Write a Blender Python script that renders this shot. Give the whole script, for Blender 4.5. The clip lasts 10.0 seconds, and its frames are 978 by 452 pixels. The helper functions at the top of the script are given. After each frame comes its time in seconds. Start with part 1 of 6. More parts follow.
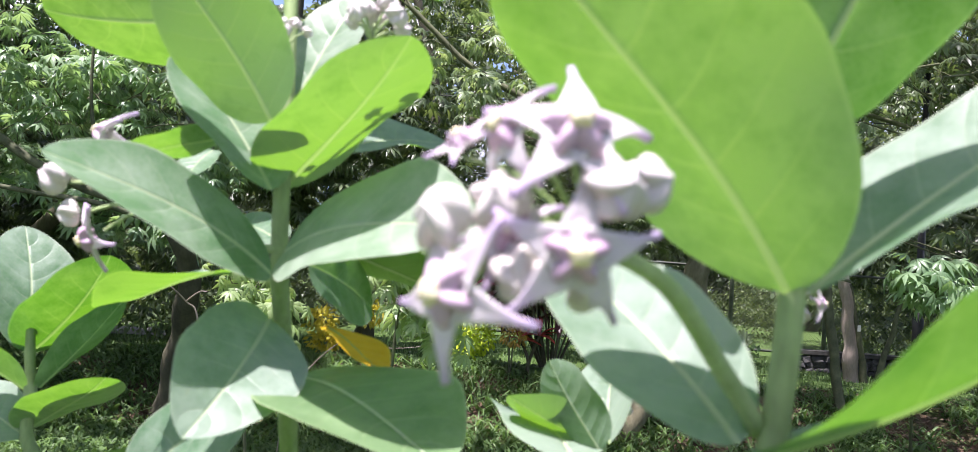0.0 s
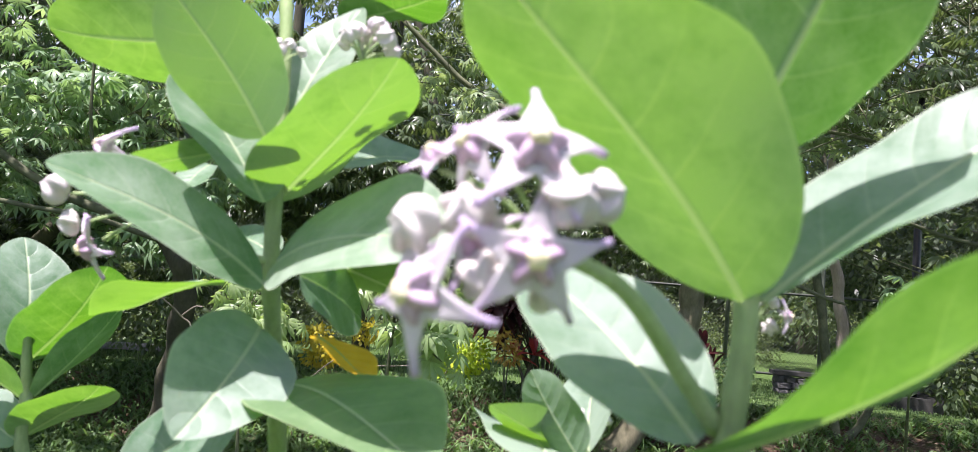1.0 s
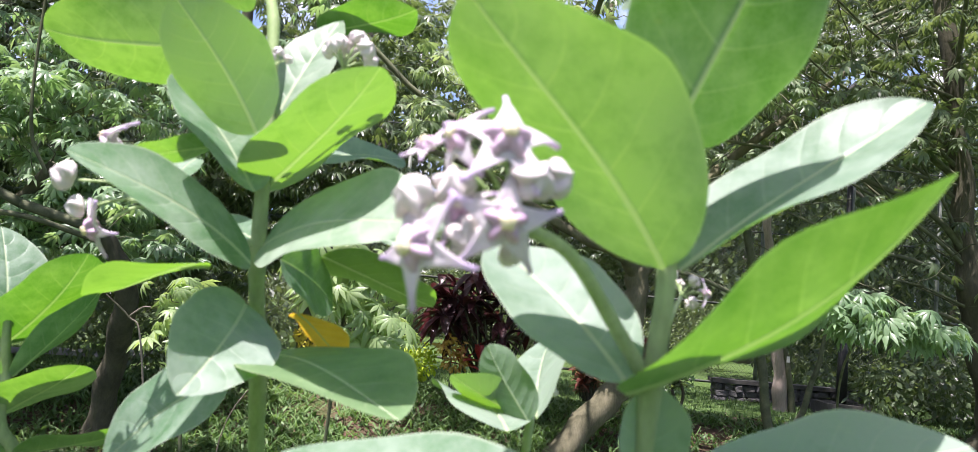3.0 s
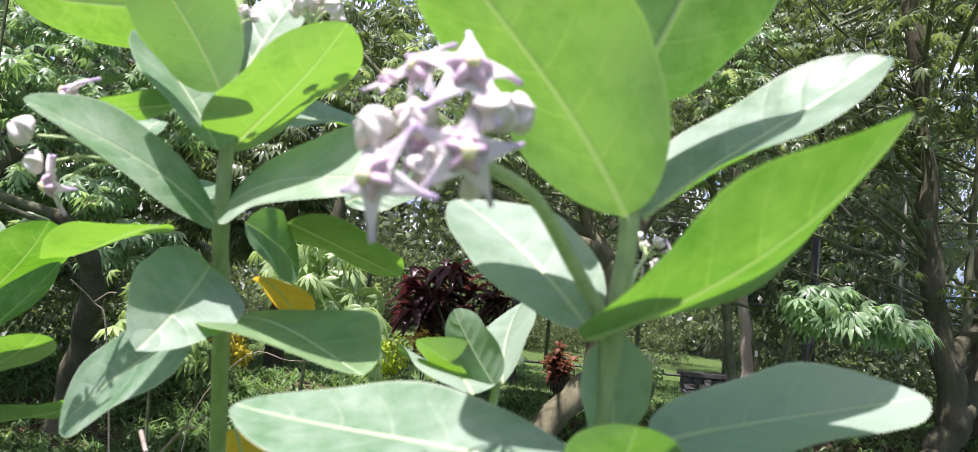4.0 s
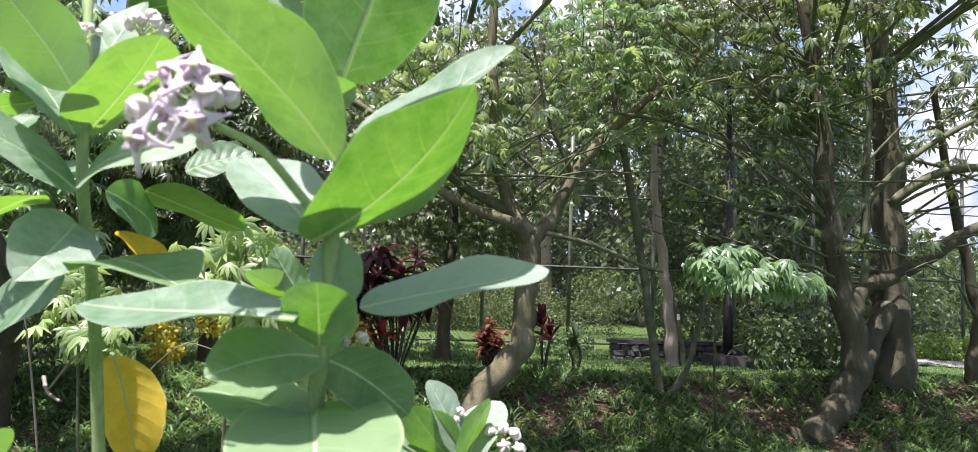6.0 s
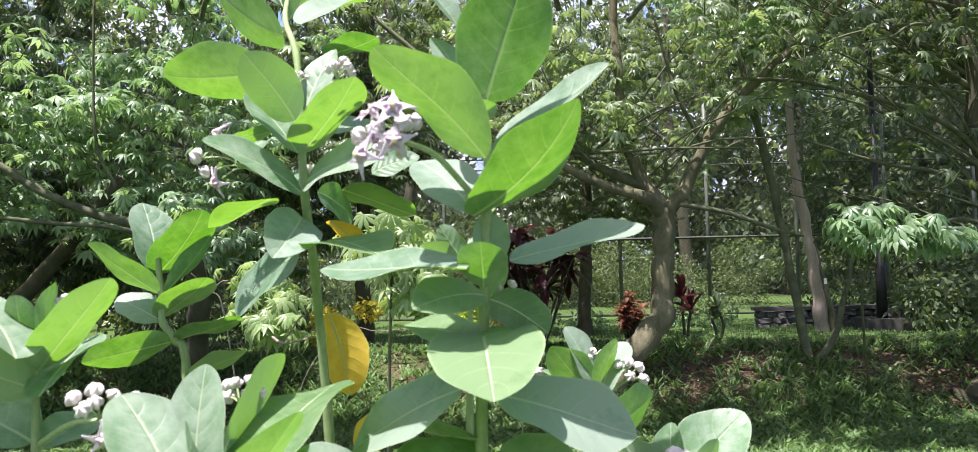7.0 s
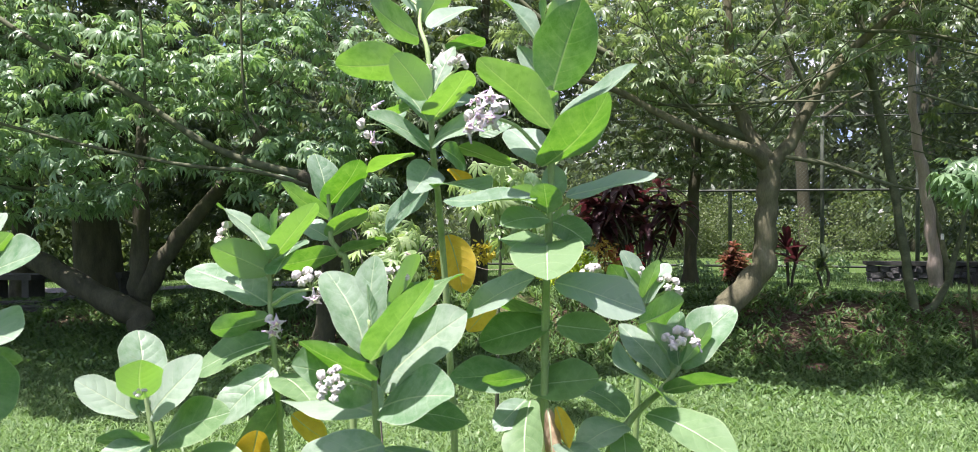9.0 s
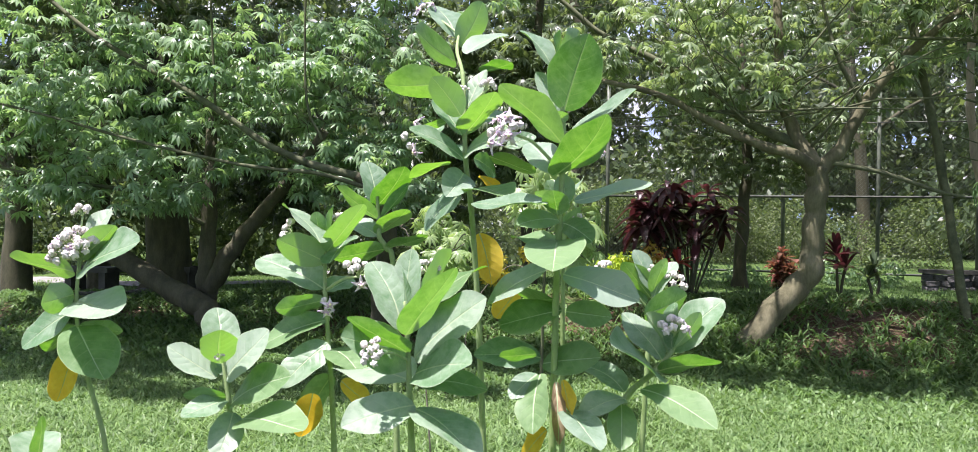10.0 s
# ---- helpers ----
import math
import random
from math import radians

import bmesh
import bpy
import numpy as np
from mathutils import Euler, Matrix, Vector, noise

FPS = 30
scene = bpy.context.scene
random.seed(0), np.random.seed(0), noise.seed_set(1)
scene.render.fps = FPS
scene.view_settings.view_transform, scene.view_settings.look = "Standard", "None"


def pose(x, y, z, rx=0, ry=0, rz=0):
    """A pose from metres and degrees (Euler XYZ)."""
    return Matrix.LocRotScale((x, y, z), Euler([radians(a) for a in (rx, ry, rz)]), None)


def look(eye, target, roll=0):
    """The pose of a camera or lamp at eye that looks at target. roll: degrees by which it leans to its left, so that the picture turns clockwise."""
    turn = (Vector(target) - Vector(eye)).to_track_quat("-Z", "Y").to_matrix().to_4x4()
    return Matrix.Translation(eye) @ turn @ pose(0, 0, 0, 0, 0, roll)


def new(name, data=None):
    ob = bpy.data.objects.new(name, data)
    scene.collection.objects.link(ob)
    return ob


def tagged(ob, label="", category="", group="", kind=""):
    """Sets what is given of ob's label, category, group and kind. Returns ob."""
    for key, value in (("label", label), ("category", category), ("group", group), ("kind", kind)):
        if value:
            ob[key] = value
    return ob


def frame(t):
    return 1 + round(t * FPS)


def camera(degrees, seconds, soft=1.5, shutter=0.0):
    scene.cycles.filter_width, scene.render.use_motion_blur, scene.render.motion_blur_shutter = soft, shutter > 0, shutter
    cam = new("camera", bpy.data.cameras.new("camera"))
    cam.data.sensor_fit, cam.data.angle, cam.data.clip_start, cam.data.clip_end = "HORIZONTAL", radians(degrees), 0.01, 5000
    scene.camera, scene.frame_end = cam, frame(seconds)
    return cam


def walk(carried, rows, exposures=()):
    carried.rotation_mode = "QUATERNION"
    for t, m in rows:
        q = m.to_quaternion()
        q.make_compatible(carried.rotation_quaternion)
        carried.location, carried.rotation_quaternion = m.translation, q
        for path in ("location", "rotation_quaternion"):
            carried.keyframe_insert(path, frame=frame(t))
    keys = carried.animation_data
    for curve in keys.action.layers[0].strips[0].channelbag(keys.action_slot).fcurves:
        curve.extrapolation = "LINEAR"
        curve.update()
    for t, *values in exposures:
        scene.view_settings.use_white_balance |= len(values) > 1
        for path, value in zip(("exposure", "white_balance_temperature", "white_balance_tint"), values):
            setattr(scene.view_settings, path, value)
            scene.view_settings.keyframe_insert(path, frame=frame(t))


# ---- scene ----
cam = camera(63.2, 10.0, soft=0.15)
cam.data.dof.use_dof = True
cam.data.dof.focus_distance = 7.0
cam.data.dof.aperture_fstop = 10.0
PATH = [
    (0, (0.024, 0.027, 1.499), (-0.046, 2.024, 1.6), 4.1),
    (0.5, (0.033, 0.014, 1.507), (-0.042, 2.008, 1.648), 4.3),
    (1, (0.036, 0.002, 1.494), (-0.031, 1.996, 1.644), 4.7),
    (1.5, (0.049, -0.034, 1.485), (0.002, 1.959, 1.647), 5.2),
    (2, (0.042, -0.057, 1.484), (0.029, 1.935, 1.651), 5.1),
    (3.5, (0.021, -0.094, 1.454), (0.121, 1.894, 1.644), 5.5),
    (4, (0.033, -0.085, 1.439), (0.166, 1.902, 1.618), 5.6),
    (4.5, (0.033, -0.111, 1.424), (0.197, 1.875, 1.604), 5.2),
    (5, (0.071, -0.147, 1.4), (0.337, 1.827, 1.578), 4.4),
    (5.2, (0.1, -0.184, 1.396), (0.464, 1.774, 1.576), 4.1),
    (6.3, (0.195, -0.43, 1.378), (0.416, 1.553, 1.514), 0.2),
    (6.5, (0.195, -0.485, 1.372), (0.324, 1.507, 1.5), -0.0),
    (7, (0.179, -0.656, 1.353), (0.126, 1.341, 1.454), -1.3),
    (7.5, (0.242, -0.798, 1.355), (0.04, 1.191, 1.382), -1.0),
    (8, (0.338, -0.932, 1.331), (0.071, 1.05, 1.31), -1.0),
    (8.5, (0.326, -1.064, 1.32), (0.028, 0.914, 1.293), -0.6),
    (9, (0.299, -1.209, 1.319), (-0.043, 0.761, 1.296), -0.1),
    (9.5, (0.362, -1.347, 1.323), (-0.013, 0.617, 1.306), 0.1),
    (10, (0.436, -1.477, 1.316), (-0.045, 0.464, 1.298), 0.7),
]
walk(cam, [(t, look(eye, target, roll)) for t, eye, target, roll in PATH],
     [(0, 1.57, 6200, 29), (5, 1.58, 6320, 27), (7.5, 1.62, 6320, 25), (10, 1.59, 6320, 24)])

# ---- light ----
SUN_ELEVATION, SUN_AZIMUTH = 73.0, -135.0   # azimuth: degrees clockwise from +y of where the sun stands
world = bpy.data.worlds.new("world")
scene.world = world
world.use_nodes = True
wn = world.node_tree
sky = wn.nodes.new("ShaderNodeTexSky")
sky.sky_type = 'NISHITA'
sky.sun_disc = False
sky.sun_elevation = radians(SUN_ELEVATION)
sky.sun_rotation = radians(SUN_AZIMUTH)
sky.dust_density = 2.5
wn.links.new(sky.outputs[0], wn.nodes["Background"].inputs[0])
wn.nodes["Background"].inputs[1].default_value = 0.078

sun = new("sun", bpy.data.lights.new("sun", 'SUN'))
sun.data.energy = 4.4
sun.data.angle = radians(0.6)
sun.data.color = (1.0, 0.97, 0.92)
_az, _el = radians(SUN_AZIMUTH), radians(SUN_ELEVATION)
_to_sun = Vector((math.sin(_az) * math.cos(_el), math.cos(_az) * math.cos(_el), math.sin(_el)))
sun.matrix_world = look(_to_sun * 40, (0, 0, 0))


# ---- materials ----
def material(name):
    m = bpy.data.materials.new(name)
    m.use_nodes = True
    nt = m.node_tree
    nt.nodes.clear()
    out = nt.nodes.new("ShaderNodeOutputMaterial")
    return m, nt, out


def nd(nt, kind, inputs=None, **attrs):
    n = nt.nodes.new(kind)
    for k, v in attrs.items():
        setattr(n, k, v)
    for k, v in (inputs or {}).items():
        if isinstance(v, bpy.types.NodeSocket):
            nt.links.new(v, n.inputs[k])
        else:
            n.inputs[k].default_value = v
    return n


def ramp(nt, fac, stops):
    n = nt.nodes.new("ShaderNodeValToRGB")
    nt.links.new(fac, n.inputs[0])
    e = n.color_ramp.elements
    while len(e) < len(stops):
        e.new(0.5)
    for el, (p, c) in zip(e, stops):
        el.position, el.color = p, (*c, 1)
    return n.outputs[0]


def mixc(nt, fac, a, b, blend='MIX'):
    n = nt.nodes.new("ShaderNodeMix")
    n.data_type, n.blend_type = 'RGBA', blend
    for s, v in ((n.inputs[0], fac), (n.inputs[6], a), (n.inputs[7], b)):
        if isinstance(v, bpy.types.NodeSocket):
            nt.links.new(v, s)
        else:
            s.default_value = v if isinstance(v, float) else (*v, 1)
    return n.outputs[2]


def noise_fac(nt, scale, detail=4.0, coord=None, rough=0.55):
    n = nd(nt, "ShaderNodeTexNoise", {"Scale": scale, "Detail": detail, "Roughness": rough})
    if coord is not None:
        nt.links.new(coord, n.inputs["Vector"])
    return n.outputs["Fac"]


def math_node(nt, op, a, b=0.0, c=0.0):
    n = nt.nodes.new("ShaderNodeMath")
    n.operation = op
    for i, v in enumerate((a, b, c)):
        if isinstance(v, bpy.types.NodeSocket):
            nt.links.new(v, n.inputs[i])
        else:
            n.inputs[i].default_value = v
    return n.outputs[0]


def surface(name, stops, scale, rough=0.8, fine=None, bump=0.3, bump_dist=0.01, stretch=(1, 1, 1), specular=0.3):
    """Opaque surface: broad colour variation, a finer grain over it, and relief."""
    m, nt, out = material(name)
    tc = nd(nt, "ShaderNodeTexCoord")
    mp = nd(nt, "ShaderNodeMapping", {"Vector": tc.outputs["Object"], "Scale": stretch})
    f1 = noise_fac(nt, scale, 6.0, mp.outputs[0], 0.62)
    col = ramp(nt, f1, stops)
    f2 = noise_fac(nt, fine or scale * 9, 5.0, mp.outputs[0], 0.7)
    col = mixc(nt, 0.45, col, ramp(nt, f2, [(0.3, (0.35, 0.35, 0.35)), (0.7, (1.0, 1.0, 1.0))]), 'MULTIPLY')
    h = math_node(nt, 'ADD', f1, math_node(nt, 'MULTIPLY', f2, 0.6))
    b = nd(nt, "ShaderNodeBump", {"Height": h, "Strength": bump, "Distance": bump_dist})
    p = nd(nt, "ShaderNodeBsdfPrincipled", {"Base Color": col, "Roughness": rough, "Normal": b.outputs[0], "Specular IOR Level": specular})
    nt.links.new(p.outputs[0], out.inputs[0])
    return m


def leafy(name, reflect_a, reflect_b, through_a, through_b, share=0.45, rough=0.5, random_source="island", specular=0.4):
    """Thin leaf: glossy diffuse side plus light let through, varied leaf by leaf."""
    m, nt, out = material(name)
    if random_source == "island":
        rnd = nd(nt, "ShaderNodeNewGeometry").outputs["Random Per Island"]
    else:
        rnd = nd(nt, "ShaderNodeObjectInfo").outputs["Random"]
    tc = nd(nt, "ShaderNodeTexCoord")
    blotch = noise_fac(nt, 5.0, 4.0, tc.outputs["Object"])
    f = math_node(nt, 'ADD', math_node(nt, 'MULTIPLY', rnd, 0.6), math_node(nt, 'MULTIPLY', blotch, 0.5), 0)
    f = nd(nt, "ShaderNodeClamp", {0: math_node(nt, 'SUBTRACT', f, 0.06)}).outputs[0]
    p = nd(nt, "ShaderNodeBsdfPrincipled", {"Base Color": mixc(nt, f, reflect_a, reflect_b), "Roughness": rough, "Specular IOR Level": specular})
    t = nd(nt, "ShaderNodeBsdfTranslucent", {"Color": mixc(nt, f, through_a, through_b)})
    mx = nd(nt, "ShaderNodeMixShader", {0: share, 1: p.outputs[0], 2: t.outputs[0]})
    nt.links.new(mx.outputs[0], out.inputs[0])
    return m


def clamp(nt, v):
    return nd(nt, "ShaderNodeClamp", {0: v}).outputs[0]


def broad_leaf(name, green, bloom, through_a, through_b, share, vein, rough=0.42, specular=0.38, spot=(0.3, 0.3, 0.16), amount=0.36):
    """Thick milkweed leaf: green under a whitish wax bloom that is rubbed off in places, pale arched side veins with the
    blade swelling between them, a fine net, a pale rim and a few brown flecks."""
    m, nt, out = material(name)
    rnd = nd(nt, "ShaderNodeObjectInfo").outputs["Random"]
    co = nd(nt, "ShaderNodeTexCoord").outputs["Object"]
    sep = nd(nt, "ShaderNodeSeparateXYZ", {0: nd(nt, "ShaderNodeUVMap", uv_map="blade").outputs[0]})
    s, v = sep.outputs[0], math_node(nt, 'ABSOLUTE', sep.outputs[1])
    blotch = noise_fac(nt, 16.0, 4.0, co)
    rub = noise_fac(nt, 46.0, 6.0, co, 0.68)
    # side veins run out and bend towards the tip
    wob = math_node(nt, 'MULTIPLY', noise_fac(nt, 11.0, 2.0, co), 0.05)
    along = math_node(nt, 'ADD', math_node(nt, 'SUBTRACT', s, math_node(nt, 'MULTIPLY', math_node(nt, 'POWER', v, 1.3), 0.2)), wob)
    d = math_node(nt, 'ABSOLUTE', math_node(nt, 'SUBTRACT', math_node(nt, 'FRACT', math_node(nt, 'MULTIPLY', along, 6.5)), 0.5))
    fade = clamp(nt, math_node(nt, 'SUBTRACT', 1.1, math_node(nt, 'MULTIPLY', v, 1.05)))
    line = math_node(nt, 'MULTIPLY', clamp(nt, math_node(nt, 'SUBTRACT', 1.0, math_node(nt, 'MULTIPLY', d, 19.0))), fade)
    swell = math_node(nt, 'MULTIPLY', math_node(nt, 'SQRT', d), math_node(nt, 'SUBTRACT', 1.2, v))
    cells = nd(nt, "ShaderNodeTexVoronoi", {"Vector": co, "Scale": 240.0}, feature='DISTANCE_TO_EDGE').outputs["Distance"]
    net = clamp(nt, math_node(nt, 'SUBTRACT', 1.0, math_node(nt, 'MULTIPLY', cells, 9.0)))
    rim = clamp(nt, math_node(nt, 'MULTIPLY', math_node(nt, 'SUBTRACT', v, 0.955), 30.0))
    f = math_node(nt, 'ADD', math_node(nt, 'MULTIPLY', rnd, 0.5), math_node(nt, 'MULTIPLY', blotch, 0.9))
    f = math_node(nt, 'ADD', f, math_node(nt, 'MULTIPLY', math_node(nt, 'SUBTRACT', rub, 0.5), 0.9))
    f = clamp(nt, math_node(nt, 'MULTIPLY', math_node(nt, 'SUBTRACT', f, 0.36), 2.0))
    refl = mixc(nt, f, green, bloom)
    refl = mixc(nt, math_node(nt, 'MULTIPLY', rim, 0.6), refl, vein)
    refl = mixc(nt, math_node(nt, 'MULTIPLY', line, amount), refl, vein)
    refl = mixc(nt, math_node(nt, 'MULTIPLY', net, 0.16), refl, vein)
    fleck = noise_fac(nt, 70.0, 3.0, co, 0.7)
    fleck = clamp(nt, math_node(nt, 'MULTIPLY', math_node(nt, 'SUBTRACT', fleck, 0.68), 9.0))
    refl = mixc(nt, math_node(nt, 'MULTIPLY', fleck, 0.5), refl, spot)
    thru = mixc(nt, f, through_a, through_b)
    thru = mixc(nt, math_node(nt, 'MULTIPLY', line, 0.1), thru, (0.5, 0.62, 0.14))
    thru = mixc(nt, math_node(nt, 'MULTIPLY', net, 0.12), thru, (0.04, 0.13, 0.005))
    h = math_node(nt, 'ADD', math_node(nt, 'MULTIPLY', swell, 1.3), math_node(nt, 'MULTIPLY', blotch, 1.0))
    h = math_node(nt, 'ADD', h, math_node(nt, 'MULTIPLY', rub, 0.25))
    bump = nd(nt, "ShaderNodeBump", {"Height": h, "Strength": 0.28, "Distance": 0.004}).outputs[0]
    ro = math_node(nt, 'ADD', rough, math_node(nt, 'MULTIPLY', math_node(nt, 'SUBTRACT', rub, 0.5), 0.5))
    p = nd(nt, "ShaderNodeBsdfPrincipled", {"Base Color": refl, "Roughness": ro, "Specular IOR Level": specular, "Normal": bump})
    t = nd(nt, "ShaderNodeBsdfTranslucent", {"Color": thru})
    mx = nd(nt, "ShaderNodeMixShader", {0: share, 1: p.outputs[0], 2: t.outputs[0]})
    nt.links.new(mx.outputs[0], out.inputs[0])
    return m


M_BLADE = broad_leaf("milkweed_leaf", (0.1, 0.21, 0.105), (0.305, 0.4, 0.312), (0.075, 0.225, 0.006), (0.15, 0.33, 0.016), 0.47, (0.5, 0.58, 0.42))
# Whiter bloom; on the tall plant it also puts sunlight into the colour.
M_BLADE_PALE = broad_leaf("bloomy_sunlit_milkweed_leaf", (0.13, 0.255, 0.125), (0.355, 0.45, 0.342), (0.075, 0.225, 0.006), (0.15, 0.33, 0.016), 0.46, (0.55, 0.62, 0.46))
# Less bloom; on two leaves this darker green also stands for shade.
M_BLADE_GREEN = broad_leaf("green_milkweed_leaf", (0.1, 0.2, 0.075), (0.21, 0.33, 0.16), (0.075, 0.225, 0.006), (0.15, 0.33, 0.016), 0.46, (0.45, 0.55, 0.3))
M_YELLOW = broad_leaf("yellow_leaf", (0.5, 0.33, 0.03), (0.7, 0.52, 0.06), (0.78, 0.46, 0.02), (0.9, 0.62, 0.05), 0.45, (0.7, 0.6, 0.25), 0.55, 0.3, (0.25, 0.13, 0.04))
M_DEAD = broad_leaf("dead_leaf", (0.2, 0.13, 0.075), (0.42, 0.33, 0.22), (0.22, 0.13, 0.05), (0.34, 0.22, 0.1), 0.2, (0.3, 0.2, 0.12), 0.8, 0.2, (0.12, 0.07, 0.04))
M_RIB = leafy("leaf_midrib", (0.4, 0.5, 0.3), (0.5, 0.58, 0.38), (0.2, 0.36, 0.06), (0.28, 0.45, 0.1), 0.4, 0.5, "object")
M_STEM = surface("milkweed_stem", [(0.3, (0.2, 0.3, 0.1)), (0.7, (0.34, 0.43, 0.2))], 30.0, 0.7, 160.0, 0.4, 0.003, (1, 1, 0.3))
M_PEDUNCLE = surface("flower_stalk", [(0.3, (0.3, 0.42, 0.16)), (0.7, (0.42, 0.52, 0.26))], 40.0, 0.6, 200.0, 0.3, 0.002)
M_BUD = leafy("flower_bud", (0.68, 0.65, 0.58), (0.62, 0.55, 0.55), (0.6, 0.5, 0.5), (0.5, 0.4, 0.5), 0.15, 0.5, "object")
def petal_material():
    """Petal: nearly white at its foot, lilac towards its tip, with faint streaks along it."""
    m, nt, out = material("petal")
    sep = nd(nt, "ShaderNodeSeparateXYZ", {0: nd(nt, "ShaderNodeUVMap", uv_map="petal").outputs[0]})
    tc = nd(nt, "ShaderNodeTexCoord")
    f = math_node(nt, 'ADD', sep.outputs[0], math_node(nt, 'MULTIPLY', math_node(nt, 'SUBTRACT', noise_fac(nt, 3.0, 3.0, tc.outputs["Object"]), 0.5), 0.5))
    col = ramp(nt, f, [(0.15, (0.79, 0.75, 0.74)), (0.55, (0.75, 0.68, 0.72)), (0.95, (0.6, 0.49, 0.66))])
    p = nd(nt, "ShaderNodeBsdfPrincipled", {"Base Color": col, "Roughness": 0.5, "Specular IOR Level": 0.35})
    t = nd(nt, "ShaderNodeBsdfTranslucent", {"Color": col})
    mx = nd(nt, "ShaderNodeMixShader", {0: 0.38, 1: p.outputs[0], 2: t.outputs[0]})
    nt.links.new(mx.outputs[0], out.inputs[0])
    return m


M_PETAL = petal_material()
M_CORONA = leafy("flower_crown", (0.54, 0.36, 0.49), (0.66, 0.49, 0.6), (0.5, 0.3, 0.5), (0.5, 0.3, 0.5), 0.15, 0.5, "object")
M_CAP = leafy("flower_centre", (0.78, 0.7, 0.42), (0.8, 0.74, 0.52), (0.7, 0.6, 0.3), (0.7, 0.6, 0.3), 0.15, 0.5, "object")
M_TREE_LEAF = leafy("tree_leaf", (0.065, 0.14, 0.065), (0.38, 0.53, 0.31), (0.11, 0.26, 0.06), (0.42, 0.6, 0.18), 0.45, 0.34, specular=0.5)
M_FAR_LEAF = leafy("far_leaf", (0.025, 0.045, 0.022), (0.145, 0.19, 0.095), (0.05, 0.09, 0.02), (0.22, 0.29, 0.085), 0.42, 0.5)
M_FAR_BUSH = leafy("far_bush_leaf", (0.025, 0.055, 0.018), (0.18, 0.235, 0.085), (0.05, 0.1, 0.018), (0.25, 0.33, 0.08), 0.42, 0.5)
# Dark green leaves; shade among and behind the trees is put into this colour.
M_TREE_LEAF_DARK_SHADE = leafy("tree_leaf_dark_shade", (0.018, 0.038, 0.016), (0.18, 0.25, 0.125), (0.035, 0.075, 0.015), (0.27, 0.36, 0.085), 0.42, 0.36, specular=0.5)
M_TREE_LEAF_PALE = leafy("tree_leaf_pale", (0.05, 0.095, 0.038), (0.39, 0.49, 0.29), (0.09, 0.19, 0.04), (0.48, 0.61, 0.18), 0.44, 0.34, specular=0.5)
M_SAPLING = leafy("sapling_leaf", (0.17, 0.27, 0.1), (0.36, 0.46, 0.22), (0.26, 0.43, 0.08), (0.44, 0.58, 0.15), 0.45, 0.38, specular=0.5)
M_SAPLING_GREEN = leafy("sapling_leaf_green", (0.09, 0.17, 0.075), (0.28, 0.41, 0.22), (0.15, 0.31, 0.06), (0.32, 0.5, 0.14), 0.42, 0.36, specular=0.5)
M_LEMON = leafy("lemon_leaf", (0.28, 0.44, 0.03), (0.55, 0.62, 0.05), (0.34, 0.5, 0.02), (0.5, 0.6, 0.04), 0.4, 0.5)
M_LEMON_GREEN = leafy("hedge_leaf", (0.12, 0.22, 0.04), (0.3, 0.42, 0.09), (0.2, 0.34, 0.04), (0.36, 0.5, 0.08), 0.4, 0.45)
M_GOLD = leafy("gold_leaf", (0.36, 0.32, 0.03), (0.52, 0.46, 0.06), (0.6, 0.5, 0.02), (0.7, 0.6, 0.05), 0.4, 0.5)
M_RED = leafy("red_leaf", (0.022, 0.013, 0.013), (0.09, 0.028, 0.032), (0.07, 0.017, 0.019), (0.16, 0.03, 0.037), 0.3, 0.36)
M_CRIMSON = leafy("crimson_leaf", (0.3, 0.03, 0.03), (0.5, 0.07, 0.06), (0.5, 0.04, 0.04), (0.6, 0.08, 0.06), 0.4, 0.4)
M_SPECKLED = leafy("speckled_leaf", (0.3, 0.09, 0.04), (0.56, 0.47, 0.08), (0.3, 0.1, 0.03), (0.6, 0.5, 0.06), 0.35, 0.45)
M_CROTON = leafy("croton_leaf", (0.06, 0.075, 0.035), (0.34, 0.1, 0.085), (0.12, 0.1, 0.03), (0.42, 0.14, 0.08), 0.35, 0.4)
M_GRASS = leafy("grass_blade", (0.05, 0.11, 0.032), (0.25, 0.37, 0.15), (0.09, 0.21, 0.035), (0.29, 0.46, 0.115), 0.4, 0.45)
M_WEED = leafy("weed_leaf", (0.04, 0.09, 0.026), (0.2, 0.32, 0.115), (0.06, 0.16, 0.022), (0.23, 0.39, 0.075), 0.4, 0.5)
M_LITTER = leafy("litter_leaf", (0.075, 0.055, 0.033), (0.23, 0.17, 0.105), (0.1, 0.065, 0.03), (0.2, 0.13, 0.06), 0.15, 0.85)
M_BARK = surface("tree_bark", [(0.25, (0.055, 0.054, 0.03)), (0.5, (0.145, 0.135, 0.077)), (0.75, (0.27, 0.245, 0.155))], 5.0, 0.9, 60.0, 0.6, 0.03, (1, 1, 0.35))
# Dark bark; the deep shade on the trunks is put into this colour too.
M_BARK_DARK_SHADE = surface("dark_shade_bark", [(0.25, (0.035, 0.035, 0.021)), (0.75, (0.125, 0.118, 0.07))], 6.0, 0.9, 60.0, 0.6, 0.03, (1, 1, 0.35))
